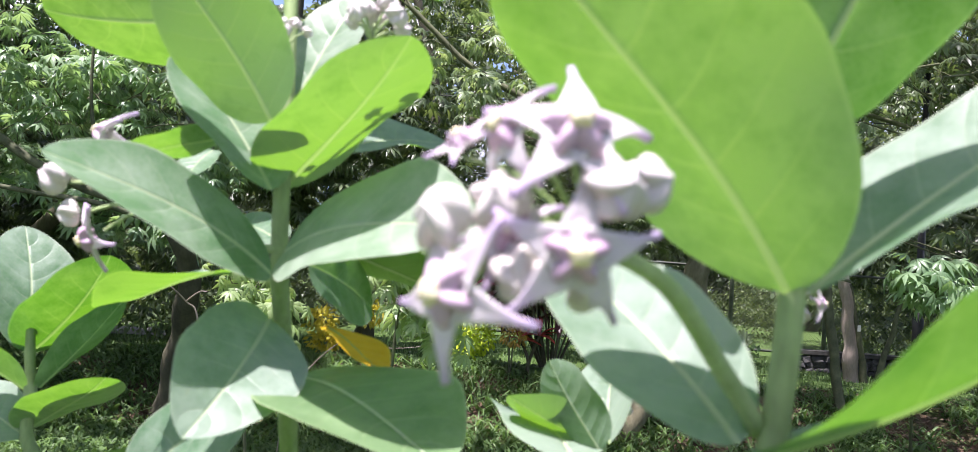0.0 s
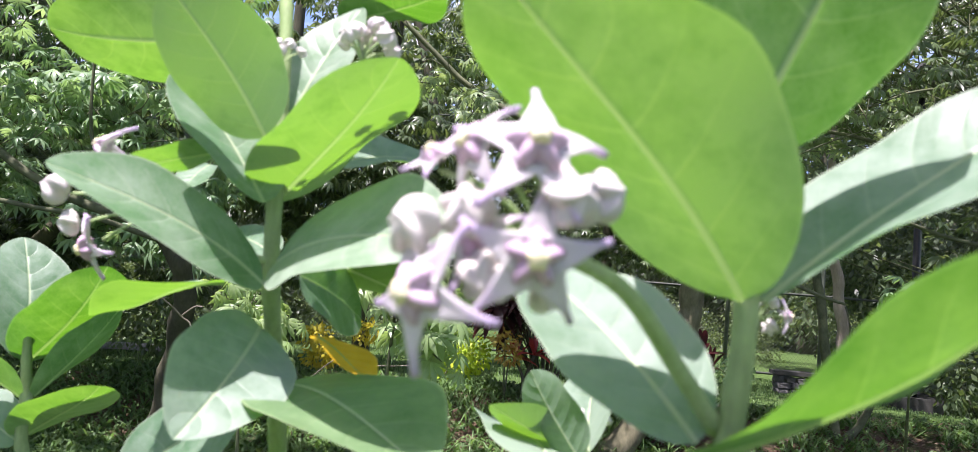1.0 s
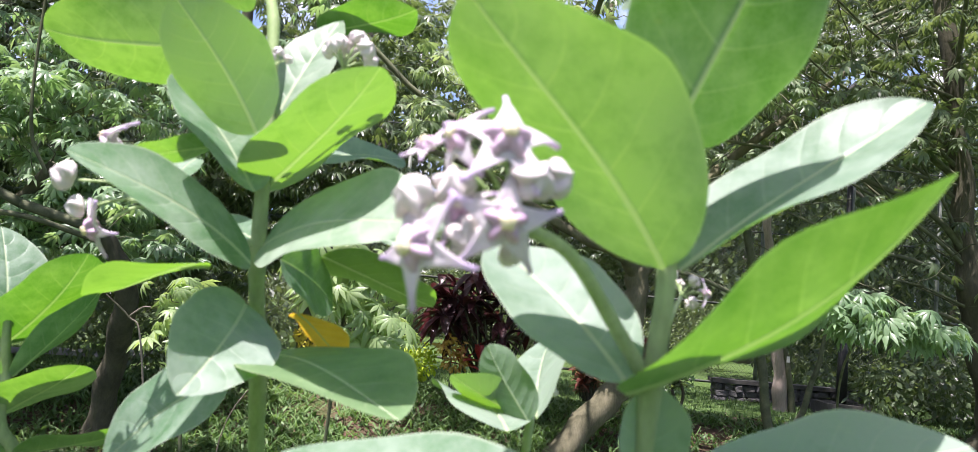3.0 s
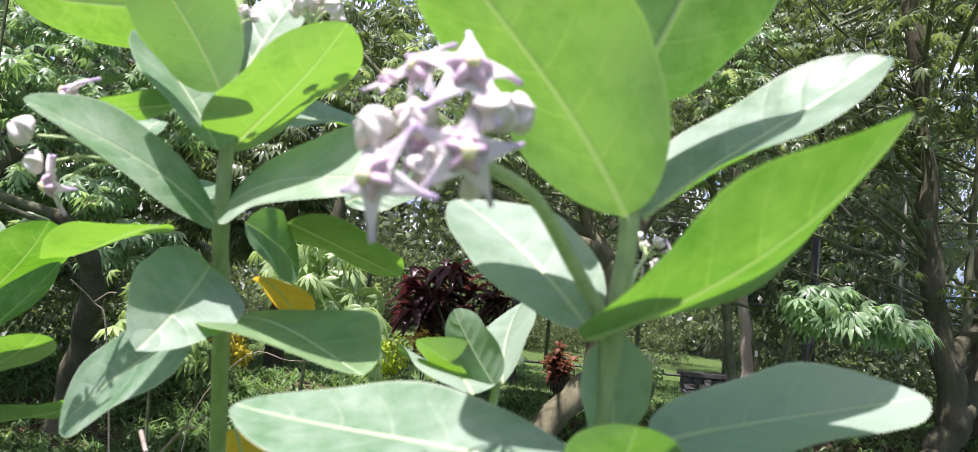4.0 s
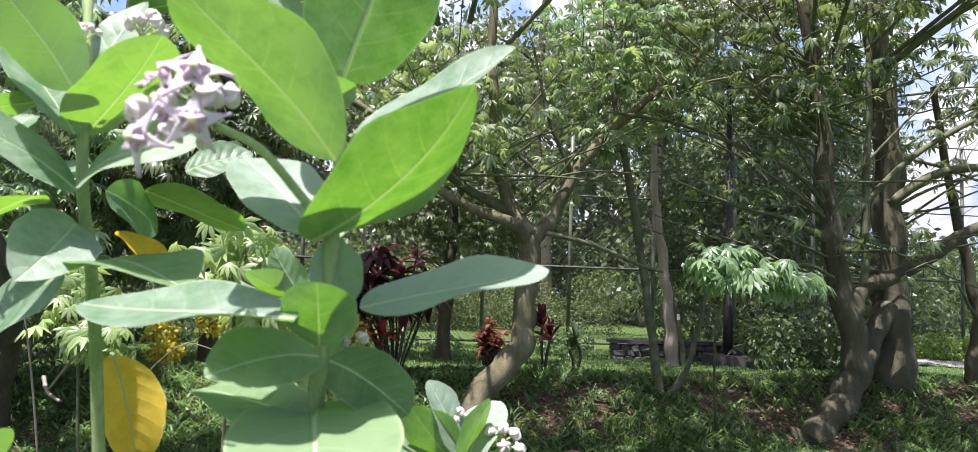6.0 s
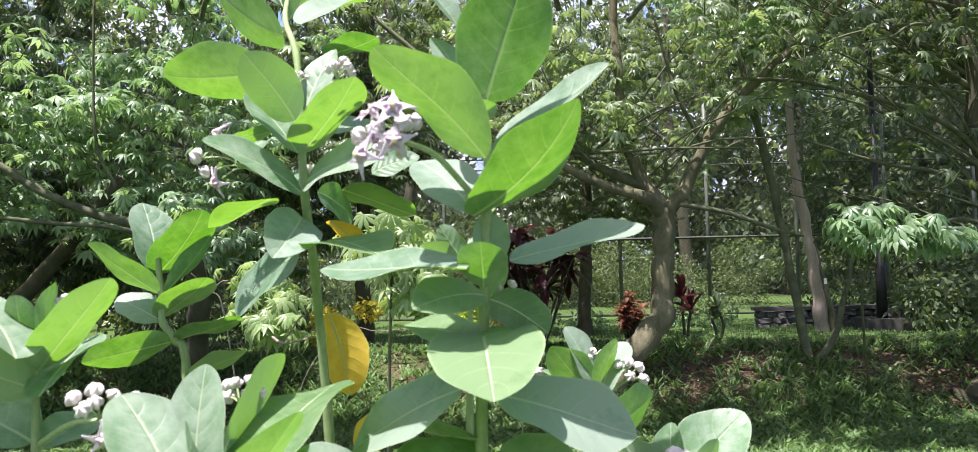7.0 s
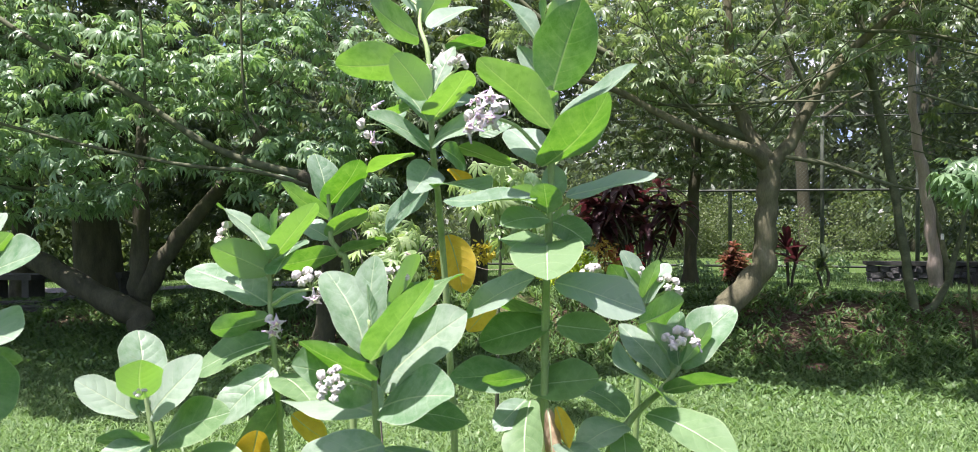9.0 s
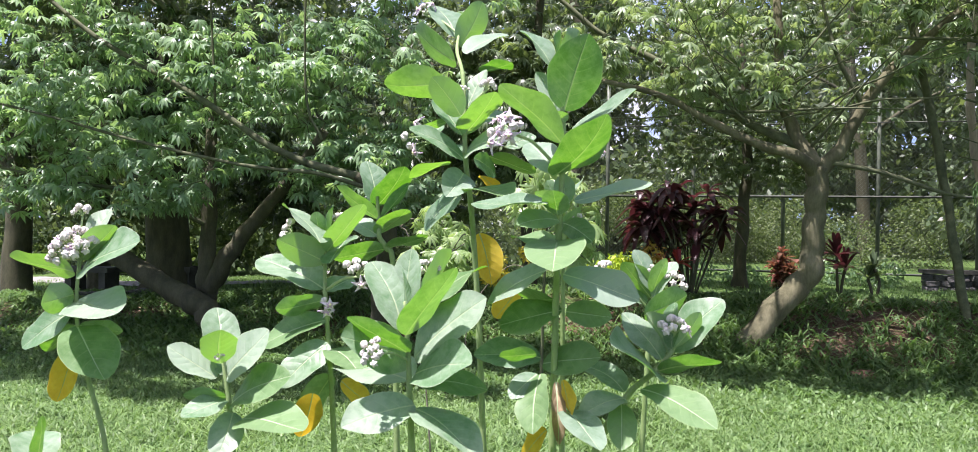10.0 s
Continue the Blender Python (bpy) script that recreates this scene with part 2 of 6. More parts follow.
M_TWIG = surface("twig_bark", [(0.3, (0.055, 0.064, 0.034)), (0.7, (0.155, 0.165, 0.09))], 8.0, 0.85, 60.0, 0.3, 0.01)
M_PALE_BARK = surface("pale_bark", [(0.25, (0.26, 0.21, 0.17)), (0.75, (0.48, 0.41, 0.34))], 4.0, 0.9, 50.0, 0.6, 0.02, (1, 1, 0.25))
M_METAL = surface("galvanised_steel", [(0.3, (0.08, 0.098, 0.072)), (0.7, (0.17, 0.192, 0.15))], 9.0, 0.5, 80.0, 0.1, 0.002)
M_RAIL = surface("tarnished_steel", [(0.3, (0.028, 0.034, 0.026)), (0.7, (0.085, 0.095, 0.075))], 9.0, 0.6, 80.0, 0.1, 0.002)
M_BLACK = surface("black_paint", [(0.3, (0.012, 0.014, 0.014)), (0.7, (0.035, 0.035, 0.035))], 9.0, 0.5, 80.0, 0.1, 0.002)
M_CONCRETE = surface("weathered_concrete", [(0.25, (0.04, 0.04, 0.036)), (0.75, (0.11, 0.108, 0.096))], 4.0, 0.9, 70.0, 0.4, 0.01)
M_STONE = surface("rubble_stone", [(0.25, (0.07, 0.07, 0.067)), (0.75, (0.2, 0.195, 0.185))], 7.0, 0.9, 60.0, 0.5, 0.02)
M_ROAD = surface("pale_path", [(0.25, (0.17, 0.165, 0.155)), (0.75, (0.3, 0.29, 0.27))], 2.0, 0.9, 60.0, 0.3, 0.01)
M_CLOD = surface("red_earth", [(0.3, (0.16, 0.085, 0.055)), (0.7, (0.3, 0.17, 0.12))], 18.0, 0.95, 120.0, 0.6, 0.02)
M_DRY = surface("dry_wood", [(0.3, (0.17, 0.14, 0.11)), (0.7, (0.32, 0.27, 0.22))], 25.0, 0.85, 160.0, 0.3, 0.003)
M_WHITE = surface("white_card", [(0.3, (0.7, 0.7, 0.68)), (0.7, (0.82, 0.82, 0.8))], 20.0, 0.6)


# ---- sky behind the trees: bright cloud ----
def cloud_backdrop():
    m, nt, out = material("bright_cloud")
    tc = nd(nt, "ShaderNodeTexCoord")
    f = noise_fac(nt, 0.09, 6.0, tc.outputs["Object"], 0.6)
    col = ramp(nt, f, [(0.4, (0.3, 0.48, 0.85)), (0.5, (0.62, 0.74, 0.95)), (0.58, (0.95, 0.97, 1.0))])
    e = nd(nt, "ShaderNodeEmission", {"Color": col, "Strength": 0.46})
    nt.links.new(e.outputs[0], out.inputs[0])
    v, f = [], []
    for k in range(33):
        a = radians(-70 + 140 * k / 32)
        v += [(110 * math.sin(a), 110 * math.cos(a), -2), (110 * math.sin(a), 110 * math.cos(a), 75)]
    f = [(2 * k, 2 * k + 1, 2 * k + 3, 2 * k + 2) for k in range(32)]
    me = bpy.data.meshes.new("backdrop")
    me.from_pydata(v, [], f)
    me.materials.append(m)
    return tagged(new("backdrop", me), "bright clouded sky far behind the trees", "sky", kind="structure")


cloud_backdrop()


# ---- building blocks ----
def mesh_of(name, verts, faces, mats, face_mats=None, smooth=True):
    me = bpy.data.meshes.new(name)
    verts = np.asarray(verts, dtype=np.float32)
    me.from_pydata(verts.tolist(), [], faces.tolist() if isinstance(faces, np.ndarray) else faces)
    for m in (mats if isinstance(mats, (list, tuple)) else [mats]):
        me.materials.append(m)
    if face_mats is not None:
        me.polygons.foreach_set("material_index", np.asarray(face_mats, dtype=np.int32))
    if smooth:
        me.polygons.foreach_set("use_smooth", np.ones(len(me.polygons), dtype=bool))
    me.update()
    return me


def part(name, me, parent, label=""):
    ob = new(name, me)
    ob.parent = parent
    if label:
        tagged(ob, label)
    return ob


def thing(name, label, category, at=(0, 0, 0), group="", kind=""):
    ob = new(name)
    ob.matrix_world = Matrix.Translation(at)
    return tagged(ob, label, category, group, kind)


def tube(points, radii, sides=8, cap=True):
    """Verts and faces of a round tube along points."""
    pts = [Vector(p) for p in points]
    verts, faces = [], []
    a = None
    for i, p in enumerate(pts):
        d = (pts[min(i + 1, len(pts) - 1)] - pts[max(i - 1, 0)]).normalized()
        if a is None:
            a = d.orthogonal()
        a = (a - d * a.dot(d)).normalized()
        b = d.cross(a)
        for k in range(sides):
            t = 2 * math.pi * k / sides
            verts.append(p + (a * math.cos(t) + b * math.sin(t)) * radii[i])
    for i in range(len(pts) - 1):
        for k in range(sides):
            k2 = (k + 1) % sides
            faces.append((i * sides + k, i * sides + k2, (i + 1) * sides + k2, (i + 1) * sides + k))
    if cap:
        faces.append(tuple(range(sides - 1, -1, -1)))
        faces.append(tuple((len(pts) - 1) * sides + k for k in range(sides)))
    return verts, faces


def smooth_line(points, steps=5):
    """Catmull-Rom through the points."""
    p = [Vector(q) for q in points]
    p = [p[0] * 2 - p[1]] + p + [p[-1] * 2 - p[-2]]
    out = []
    for i in range(1, len(p) - 2):
        for k in range(steps):
            t = k / steps
            out.append(0.5 * ((2 * p[i]) + (p[i + 1] - p[i - 1]) * t + (2 * p[i - 1] - 5 * p[i] + 4 * p[i + 1] - p[i + 2]) * t * t
                              + (3 * p[i] - p[i - 1] - 3 * p[i + 1] + p[i + 2]) * t ** 3))
    out.append(p[-2])
    return out


class Soup:
    """Collects verts and faces of many pieces for one mesh."""
    def __init__(self):
        self.v, self.f, self.m, self.n = [], [], [], 0

    def add(self, verts, faces, slot=0):
        self.v.extend([tuple(q) for q in verts])
        self.f.extend([tuple(i + self.n for i in q) for q in faces])
        self.m.extend([slot] * len(faces))
        self.n += len(verts)
        return self

    def mesh(self, name, mats, smooth=True):
        return mesh_of(name, self.v, self.f, mats, self.m, smooth)


# ---- ground ----
def smoothstep(a, b, v):
    t = np.clip((v - a) / (b - a), 0, 1)
    return t * t * (3 - 2 * t)


def ground_z(x, y):
    """Height of the ground: a low meadow, a bank, and the lawn behind it."""
    x, y = np.asarray(x, dtype=float), np.asarray(y, dtype=float)
    high = 0.33 - 0.36 * smoothstep(0.0, 11.0, -x)
    z = -0.35 + (high + 0.35) * smoothstep(7.2, 9.0, y + 0.25 * np.sin(x * 0.9) + 0.1 * np.sin(x * 2.3))
    return z + 0.025 * np.sin(x * 1.7 + 0.6) * np.sin(y * 1.3) + 0.012 * np.sin(x * 5.1 + y * 3.7)


def gz(x, y):
    return float(ground_z(x, y))


def build_ground():
    xs = np.concatenate([[-400, -200, -90, -45, -28], np.linspace(-18, 18, 150), [28, 45, 90, 200, 400]])
    ys = np.concatenate([[-300, -100, -40, -15, -6], np.linspace(-3, 16, 130), [18, 22, 30, 45, 90, 200, 400]])
    X, Y = np.meshgrid(xs, ys)
    V = np.stack([X, Y, ground_z(X, Y)], -1).reshape(-1, 3)
    n = len(xs)
    i, j = np.meshgrid(np.arange(len(ys) - 1), np.arange(n - 1), indexing="ij")
    a = (i * n + j).ravel()
    m, nt, out = material("grassy_soil")
    tc = nd(nt, "ShaderNodeTexCoord")
    broad = noise_fac(nt, 0.55, 5.0, tc.outputs["Object"])
    mid = noise_fac(nt, 3.5, 6.0, tc.outputs["Object"], 0.65)
    fine = noise_fac(nt, 45.0, 5.0, tc.outputs["Object"], 0.7)
    soil = ramp(nt, fine, [(0.25, (0.05, 0.034, 0.022)), (0.55, (0.115, 0.075, 0.05)), (0.8, (0.19, 0.13, 0.09))])
    green = ramp(nt, fine, [(0.25, (0.03, 0.055, 0.014)), (0.55, (0.065, 0.115, 0.028)), (0.8, (0.12, 0.19, 0.05))])
    # the bank wears through to bare soil, the flat parts keep their turf
    yy = nd(nt, "ShaderNodeSeparateXYZ", {0: tc.outputs["Object"]}).outputs[1]
    bank = math_node(nt, 'SUBTRACT', 1.0, math_node(nt, 'MULTIPLY', math_node(nt, 'ABSOLUTE', math_node(nt, 'SUBTRACT', yy, 8.2)), 0.75))
    bank = nd(nt, "ShaderNodeClamp", {0: bank}).outputs[0]
    f = math_node(nt, 'ADD', math_node(nt, 'MULTIPLY', mid, 0.9), math_node(nt, 'MULTIPLY', bank, 0.42))
    f = math_node(nt, 'ADD', f, math_node(nt, 'MULTIPLY', broad, 0.3))
    f = nd(nt, "ShaderNodeClamp", {0: math_node(nt, 'MULTIPLY', math_node(nt, 'SUBTRACT', f, 0.72), 5.0)}).outputs[0]
    col = mixc(nt, f, green, soil)
    b = nd(nt, "ShaderNodeBump", {"Height": math_node(nt, 'ADD', mid, fine), "Strength": 0.7, "Distance": 0.04})
    p = nd(nt, "ShaderNodeBsdfPrincipled", {"Base Color": col, "Roughness": 0.95, "Normal": b.outputs[0], "Specular IOR Level": 0.15})
    nt.links.new(p.outputs[0], out.inputs[0])
    ob = new("ground", mesh_of("ground", V, np.stack([a, a + 1, a + n + 1, a + n], 1), m))
    return tagged(ob, "grassy ground with a worn earth bank and lawn behind", "ground", kind="structure")


ground = build_ground()


def blades(rng, x, y, length, width, lean, lift=0.0):
    """Bent blades of grass: a quad and a tip each."""
    n = len(x)
    a, c = rng.uniform(0, 2 * np.pi, n), rng.uniform(0, 2 * np.pi, n)
    base = np.stack([x, y, ground_z(x, y) + lift], -1)
    side = np.stack([np.cos(c), np.sin(c), np.zeros(n)], -1) * (width / 2)[:, None]
    out = np.stack([np.cos(a), np.sin(a), np.zeros(n)], -1)
    up = np.array([0, 0, 1.0])
    mid = base + up * (length * 0.62)[:, None] + out * (length * lean * 0.3)[:, None]
    tip = base + up * (length * np.clip(1.0 - lean * 0.45, 0.15, 1))[:, None] + out * (length * lean)[:, None]
    V = np.stack([base - side, base + side, mid + side * 0.8, mid - side * 0.8, tip], 1).reshape(-1, 3)
    k = (np.arange(n) * 5)[:, None]
    faces = (k + np.array([[0, 1, 2, 3]])).tolist() + (k + np.array([[3, 2, 4]])).tolist()
    return V, faces


def stuff(name, label, category, V, faces, mat):
    ob = new(name, mesh_of(name, V, faces, mat))
    return tagged(ob, label, category, kind="stuff")


def patchy(rng, n, x0, x1, y0, y1, scale, keep):
    """Scattered places, thicker in some patches than in others."""
    x, y = rng.uniform(x0, x1, n), rng.uniform(y0, y1, n)
    p = 0.5 + 0.25 * np.sin(x * scale + 1.3 * np.sin(y * scale * 0.7)) + 0.25 * np.sin(y * scale * 1.3 + 1.7 * np.sin(x * scale * 0.6))
    m = rng.uniform(0, 1, n) < keep + (1 - keep) * p
    return x[m], y[m]


def tufts(rng, x, y, per, spread):
    """Several blades round every place."""
    n = len(x)
    s = np.repeat(rng.uniform(0.4, 1.3, n) * spread, per)
    return np.repeat(x, per) + rng.normal(0, 1, n * per) * s, np.repeat(y, per) + rng.normal(0, 1, n * per) * s


rng = np.random.default_rng(4)
x, y = tufts(rng, *patchy(rng, 34000, -7.0, 7.0, 2.2, 7.6, 3.1, 0.3), 7, 0.035)
n = len(x)
V, F = blades(rng, x, y, rng.uniform(0.045, 0.125, n), rng.uniform(0.008, 0.018, n), rng.uniform(0.8, 2.2, n))
stuff("meadow_grass", "broad-bladed bright green grass in sun, growing on the flat meadow", "grass", V, F, M_GRASS)
x, y = tufts(rng, *patchy(rng, 9000, -4.5, 4.5, -3.0, 2.2, 3.1, 0.25), 6, 0.03)
n = len(x)
V, F = blades(rng, x, y, rng.uniform(0.05, 0.15, n), rng.uniform(0.009, 0.019, n), rng.uniform(0.7, 2.0, n))
stuff("meadow_grass", "short green grass round the feet of the milkweed plants", "grass", V, F, M_GRASS)
x, y = patchy(rng, 15000, -11, 9.5, 6.4, 9.2, 2.2, 0.1)
worn = smoothstep(1.2, 2.6, x) * smoothstep(7.7, 8.4, y)
keep = rng.uniform(0, 1, len(x)) > 0.55 * worn
x, y = tufts(rng, x[keep], y[keep], 7, 0.05)
n = len(x)
V, F = blades(rng, x, y, rng.uniform(0.07, 0.2, n), rng.uniform(0.016, 0.034, n), rng.uniform(0.9, 2.4, n))
stuff("bank_weeds", "dark green broad-leaved weeds and creeping grass on the shaded bank", "weeds", V, F, M_WEED)
x, y = patchy(rng, 45000, -12, 10, 9.0, 13.5, 2.0, 0.5)
n = len(x)
V, F = blades(rng, x, y, rng.uniform(0.03, 0.07, n), rng.uniform(0.006, 0.012, n), rng.uniform(0.2, 1.0, n))
stuff("lawn_grass", "short mown lawn behind the bank along the fence", "grass", V, F, M_GRASS)


def scatter_leaves(rng, x, y, size, lift, flat=0.5):
    """Small single leaves lying or standing: a bent rhomb each."""
    n = len(x)
    a = rng.uniform(0, 2 * np.pi, n)
    t = rng.uniform(-flat, flat, n)
    d = np.stack([np.cos(a) * np.cos(t), np.sin(a) * np.cos(t), np.sin(t)], -1)
    s = np.stack([-np.sin(a), np.cos(a), rng.uniform(-flat, flat, n)], -1)
    c = np.stack([x, y, ground_z(x, y) + lift], -1)
    L = size[:, None]
    V = np.stack([c - d * L * 0.5, c + s * L * 0.22, c + d * L * 0.5, c - s * L * 0.22], 1).reshape(-1, 3)
    k = (np.arange(n) * 4)[:, None]
    return V, (k + np.array([[0, 1, 2, 3]])).tolist()


x, y = patchy(rng, 14000, -9, 9, 7.4, 9.4, 1.7, 0.25)
xw, yw = patchy(rng, 5000, 1.8, 9, 8.0, 9.3, 1.7, 0.4)
x, y = np.concatenate([x, xw]), np.concatenate([y, yw])
V, F = scatter_leaves(rng, x, y, rng.uniform(0.025, 0.085, len(x)), rng.uniform(0.01, 0.05, len(x)))
stuff("leaf_litter", "dry brown fallen leaves strewn over the bank", "leaf litter", V, F, M_LITTER)
x, y = patchy(rng, 42000, -10, 9, 5.4, 8.5, 1.3, 0.08)
V, F = scatter_leaves(rng, x, y, rng.uniform(0.03, 0.065, len(x)), rng.uniform(0.02, 0.12, len(x)), 0.9)
stuff("ground_creeper", "low broad-leaved creeper spreading over the bank and meadow", "creeper", V, F, M_WEED)


# ---- milkweed plants ----
def leaf_mesh(base, tip, ratio, tilt, bend, mats, seed, cup=0.16):
    r = random.Random(seed)
    B, T = Vector(base), Vector(tip)
    axis = T - B
    L = axis.length
    axis.normalize()
    up = Vector((0, 0, 1))
    n0 = up - axis * axis.dot(up)
    if n0.length < 0.1:
        n0 = Vector((0, 1, 0)) - axis * axis.y
    n0.normalize()
    side = axis.cross(n0)
    if side.y > 0:
        side = -side
    a = radians(tilt)
    nrm = n0 * math.cos(a) + side * math.sin(a)
    side = axis.cross(nrm).normalized()
    W = L * ratio
    ns = 26
    verts, uvs, faces, slots = [], [], [], []
    ph, ph2 = r.uniform(0, 6.3), r.uniform(0, 6.3)
    wave = r.uniform(0.06, 0.16)
    sway = r.uniform(-0.04, 0.04)
    twist, curl = r.uniform(-0.3, 0.3), r.uniform(0.0, 0.05)
    wide, blunt = r.uniform(0.48, 0.58), r.uniform(0.6, 0.8)

    def spine(s):
        return B + axis * (L * s) + nrm * (bend * L * 4 * s * (1 - s) + curl * L * max(0.0, math.sin(math.pi * s)) * (1 - s) * 1.5) + side * (sway * L * 4 * s * (1 - s))

    cols = (-1.0, -0.8, -0.6, -0.4, -0.22, -0.1, None, 0.0, None, 0.1, 0.22, 0.4, 0.6, 0.8, 1.0)
    m = len(cols)
    for i in range(ns + 1):
        s = 0.5 - 0.5 * math.cos(math.pi * i / ns)
        if s < wide:
            h = math.sqrt(max(0.0, 1 - ((wide - s) / wide) ** 2.3))
        else:
            h = max(0.0, 1 - ((s - wide) / (1 - wide)) ** 1.95) ** blunt
        h = max(h, 0.02) * W / 2
        rib = min(0.0112 * L * (1 - 0.86 * s) + 0.0002, h * 0.5)
        c = spine(s)
        q = twist * (s - 0.5)
        side_s, nrm_s = side * math.cos(q) + nrm * math.sin(q), nrm * math.cos(q) - side * math.sin(q)
        for j, v in enumerate(cols):
            ridge = 0.0
            if v is None:
                v = (-rib if j < m // 2 else rib) / h
            elif v == 0.0:
                ridge = -0.9 * rib
            elif abs(v) * h < rib * 1.3:
                v = math.copysign(rib * 1.3 / h, v)
            lift = cup * h * abs(v) ** 1.3 + wave * h * v * v * math.sin(7 * s + (ph if v > 0 else ph2))
            edge = 1 + 0.025 * math.sin(17 * s + (ph if v > 0 else ph2)) * abs(v)
            verts.append(c + side_s * (v * h * edge) + nrm_s * (lift + ridge) + axis * (0.06 * h * abs(v) ** 2))
            uvs.append((s, v))
    for i in range(ns):
        for j in range(m - 1):
            k = i * m + j
            faces.append((k, k + 1, k + m + 1, k + m))
            slots.append(1 if j in (m // 2 - 1, m // 2) else 0)
    me = mesh_of("leaf", verts, faces, mats, slots)
    uv = me.uv_layers.new(name="blade")
    idx = np.empty(len(me.loops), dtype=np.int32)
    me.loops.foreach_get("vertex_index", idx)
    uv.data.foreach_set("uv", np.asarray(uvs, dtype=np.float32)[idx].ravel())
    return me


leaf_count = 0


def leaf(plant, base, tip, ratio, tilt=0, bend=0.05, mat=None, label="", cup=0.16):
    global leaf_count
    leaf_count += 1
    o = plant.matrix_world.translation
    me = leaf_mesh(Vector(base) - o, Vector(tip) - o, ratio, tilt, bend, [mat or BLADES[plant.name], M_RIB], leaf_count, cup)
    return part("leaf", me, plant, label)


def yellow_leaf(plant, base, tip, ratio, tilt=0, bend=0.03):
    return leaf(plant, base, tip, ratio, tilt, bend, M_YELLOW, "yellowed hanging leaf")


BLADES = {}


def plant(label, foot, blade=None):
    ob = thing("milkweed_plant", label, "milkweed plant", foot, "milkweed plants in the meadow")
    BLADES[ob.name] = blade or M_BLADE
    return ob


def stem(p, points, r0, r1, name="stem", label="", mat=None):
    o = p.matrix_world.translation
    line = smooth_line([Vector(q) - o for q in points], 6)
    k = len(line) - 1
    radii = [(r0 + (r1 - r0) * i / k) * (1.12 if i % 6 == 0 else 1.0) for i in range(k + 1)]
    v, f = tube(line, radii, 10)
    return part(name, mesh_of(name, v, f, mat or M_STEM), p, label)


# flowers: a ring of five petals round a fluted crown, and angled buds
def flat_tube(points, widths, thick, face, sides=8, fold=0.0):
    pts = [Vector(p) for p in points]
    verts, faces = [], []
    for i, p in enumerate(pts):
        d = (pts[min(i + 1, len(pts) - 1)] - pts[max(i - 1, 0)]).normalized()
        a = d.cross(face).normalized()
        b = a.cross(d)
        for k in range(sides):
            t = 2 * math.pi * k / sides
            verts.append(p + a * (math.cos(t) * widths[i]) + b * (math.sin(t) * thick[i]) + face * (fold * abs(math.cos(t)) * widths[i]))
    for i in range(len(pts) - 1):
        for k in range(sides):
            k2 = (k + 1) % sides
            faces.append((i * sides + k, i * sides + k2, (i + 1) * sides + k2, (i + 1) * sides + k))
    faces.append(tuple(range(sides - 1, -1, -1)))
    faces.append(tuple((len(pts) - 1) * sides + k for k in range(sides)))
    return verts, faces


def lathe(profile, lobes, depth, sides=20, top=None):
    """A turned body with lobes round it. profile: (radius, height)."""
    verts, faces = [], []
    for rad, z in profile:
        for k in range(sides):
            t = 2 * math.pi * k / sides
            q = rad * (1 + depth * math.cos(lobes * t))
            verts.append(Vector((q * math.cos(t), q * math.sin(t), z)))
    n = len(profile)
    for i in range(n - 1):
        for k in range(sides):
            k2 = (k + 1) % sides
            faces.append((i * sides + k, i * sides + k2, (i + 1) * sides + k2, (i + 1) * sides + k))
    faces.append(tuple(range(sides - 1, -1, -1)))
    faces.append(tuple((n - 1) * sides + k for k in range(sides)))
    return verts, faces


def flower_mesh(seed, droop):
    """Open flower of unit petal length, facing +z."""
    r = random.Random(seed)
    s, along = Soup(), []
    for k in range(5):
        a = 2 * math.pi * k / 5 + r.uniform(-0.12, 0.12)
        out = Vector((math.cos(a), math.sin(a), 0))
        dz = droop + r.uniform(-0.2, 0.2)
        bendy = r.uniform(-0.16, 0.16)
        tang = Vector((-out.y, out.x, 0))
        pts, w, th = [], [], []
        for i in range(11):
            t = i / 10
            pts.append(out * (0.1 + 0.95 * t * (1 - 0.14 * abs(dz) * t)) + Vector((0, 0, dz * t * t * 0.8 + 0.2 * t * (1 - t))) + tang * (bendy * t * t))
            w.append(0.08 + 0.24 * max(0.0, 1 - 1.25 * t) ** 1.1 - 0.03 * t)
            th.append(0.045 + 0.015 * t)
        v, f = flat_tube(pts, w, th, Vector((0, 0, 1)), 10, 0.5)
        s.add(v, f, 0)
        along += [i / 10 for i in range(11) for _ in range(10)]
    v, f = lathe([(0.18, -0.05), (0.29, 0.05), (0.31, 0.16), (0.25, 0.28), (0.16, 0.36)], 5, 0.34, 30)
    s.add(v, f, 1)
    v, f = lathe([(0.12, 0.32), (0.145, 0.38), (0.14, 0.43), (0.09, 0.47), (0.03, 0.48)], 5, 0.14, 20)
    s.add(v, f, 2)
    me = s.mesh("flower", [M_PETAL, M_CORONA, M_CAP])
    uv = me.uv_layers.new(name="petal")
    idx = np.empty(len(me.loops), dtype=np.int32)
    me.loops.foreach_get("vertex_index", idx)
    u = np.zeros((len(me.vertices), 2), dtype=np.float32)
    u[:len(along), 0] = along
    uv.data.foreach_set("uv", u[idx].ravel())
    return me


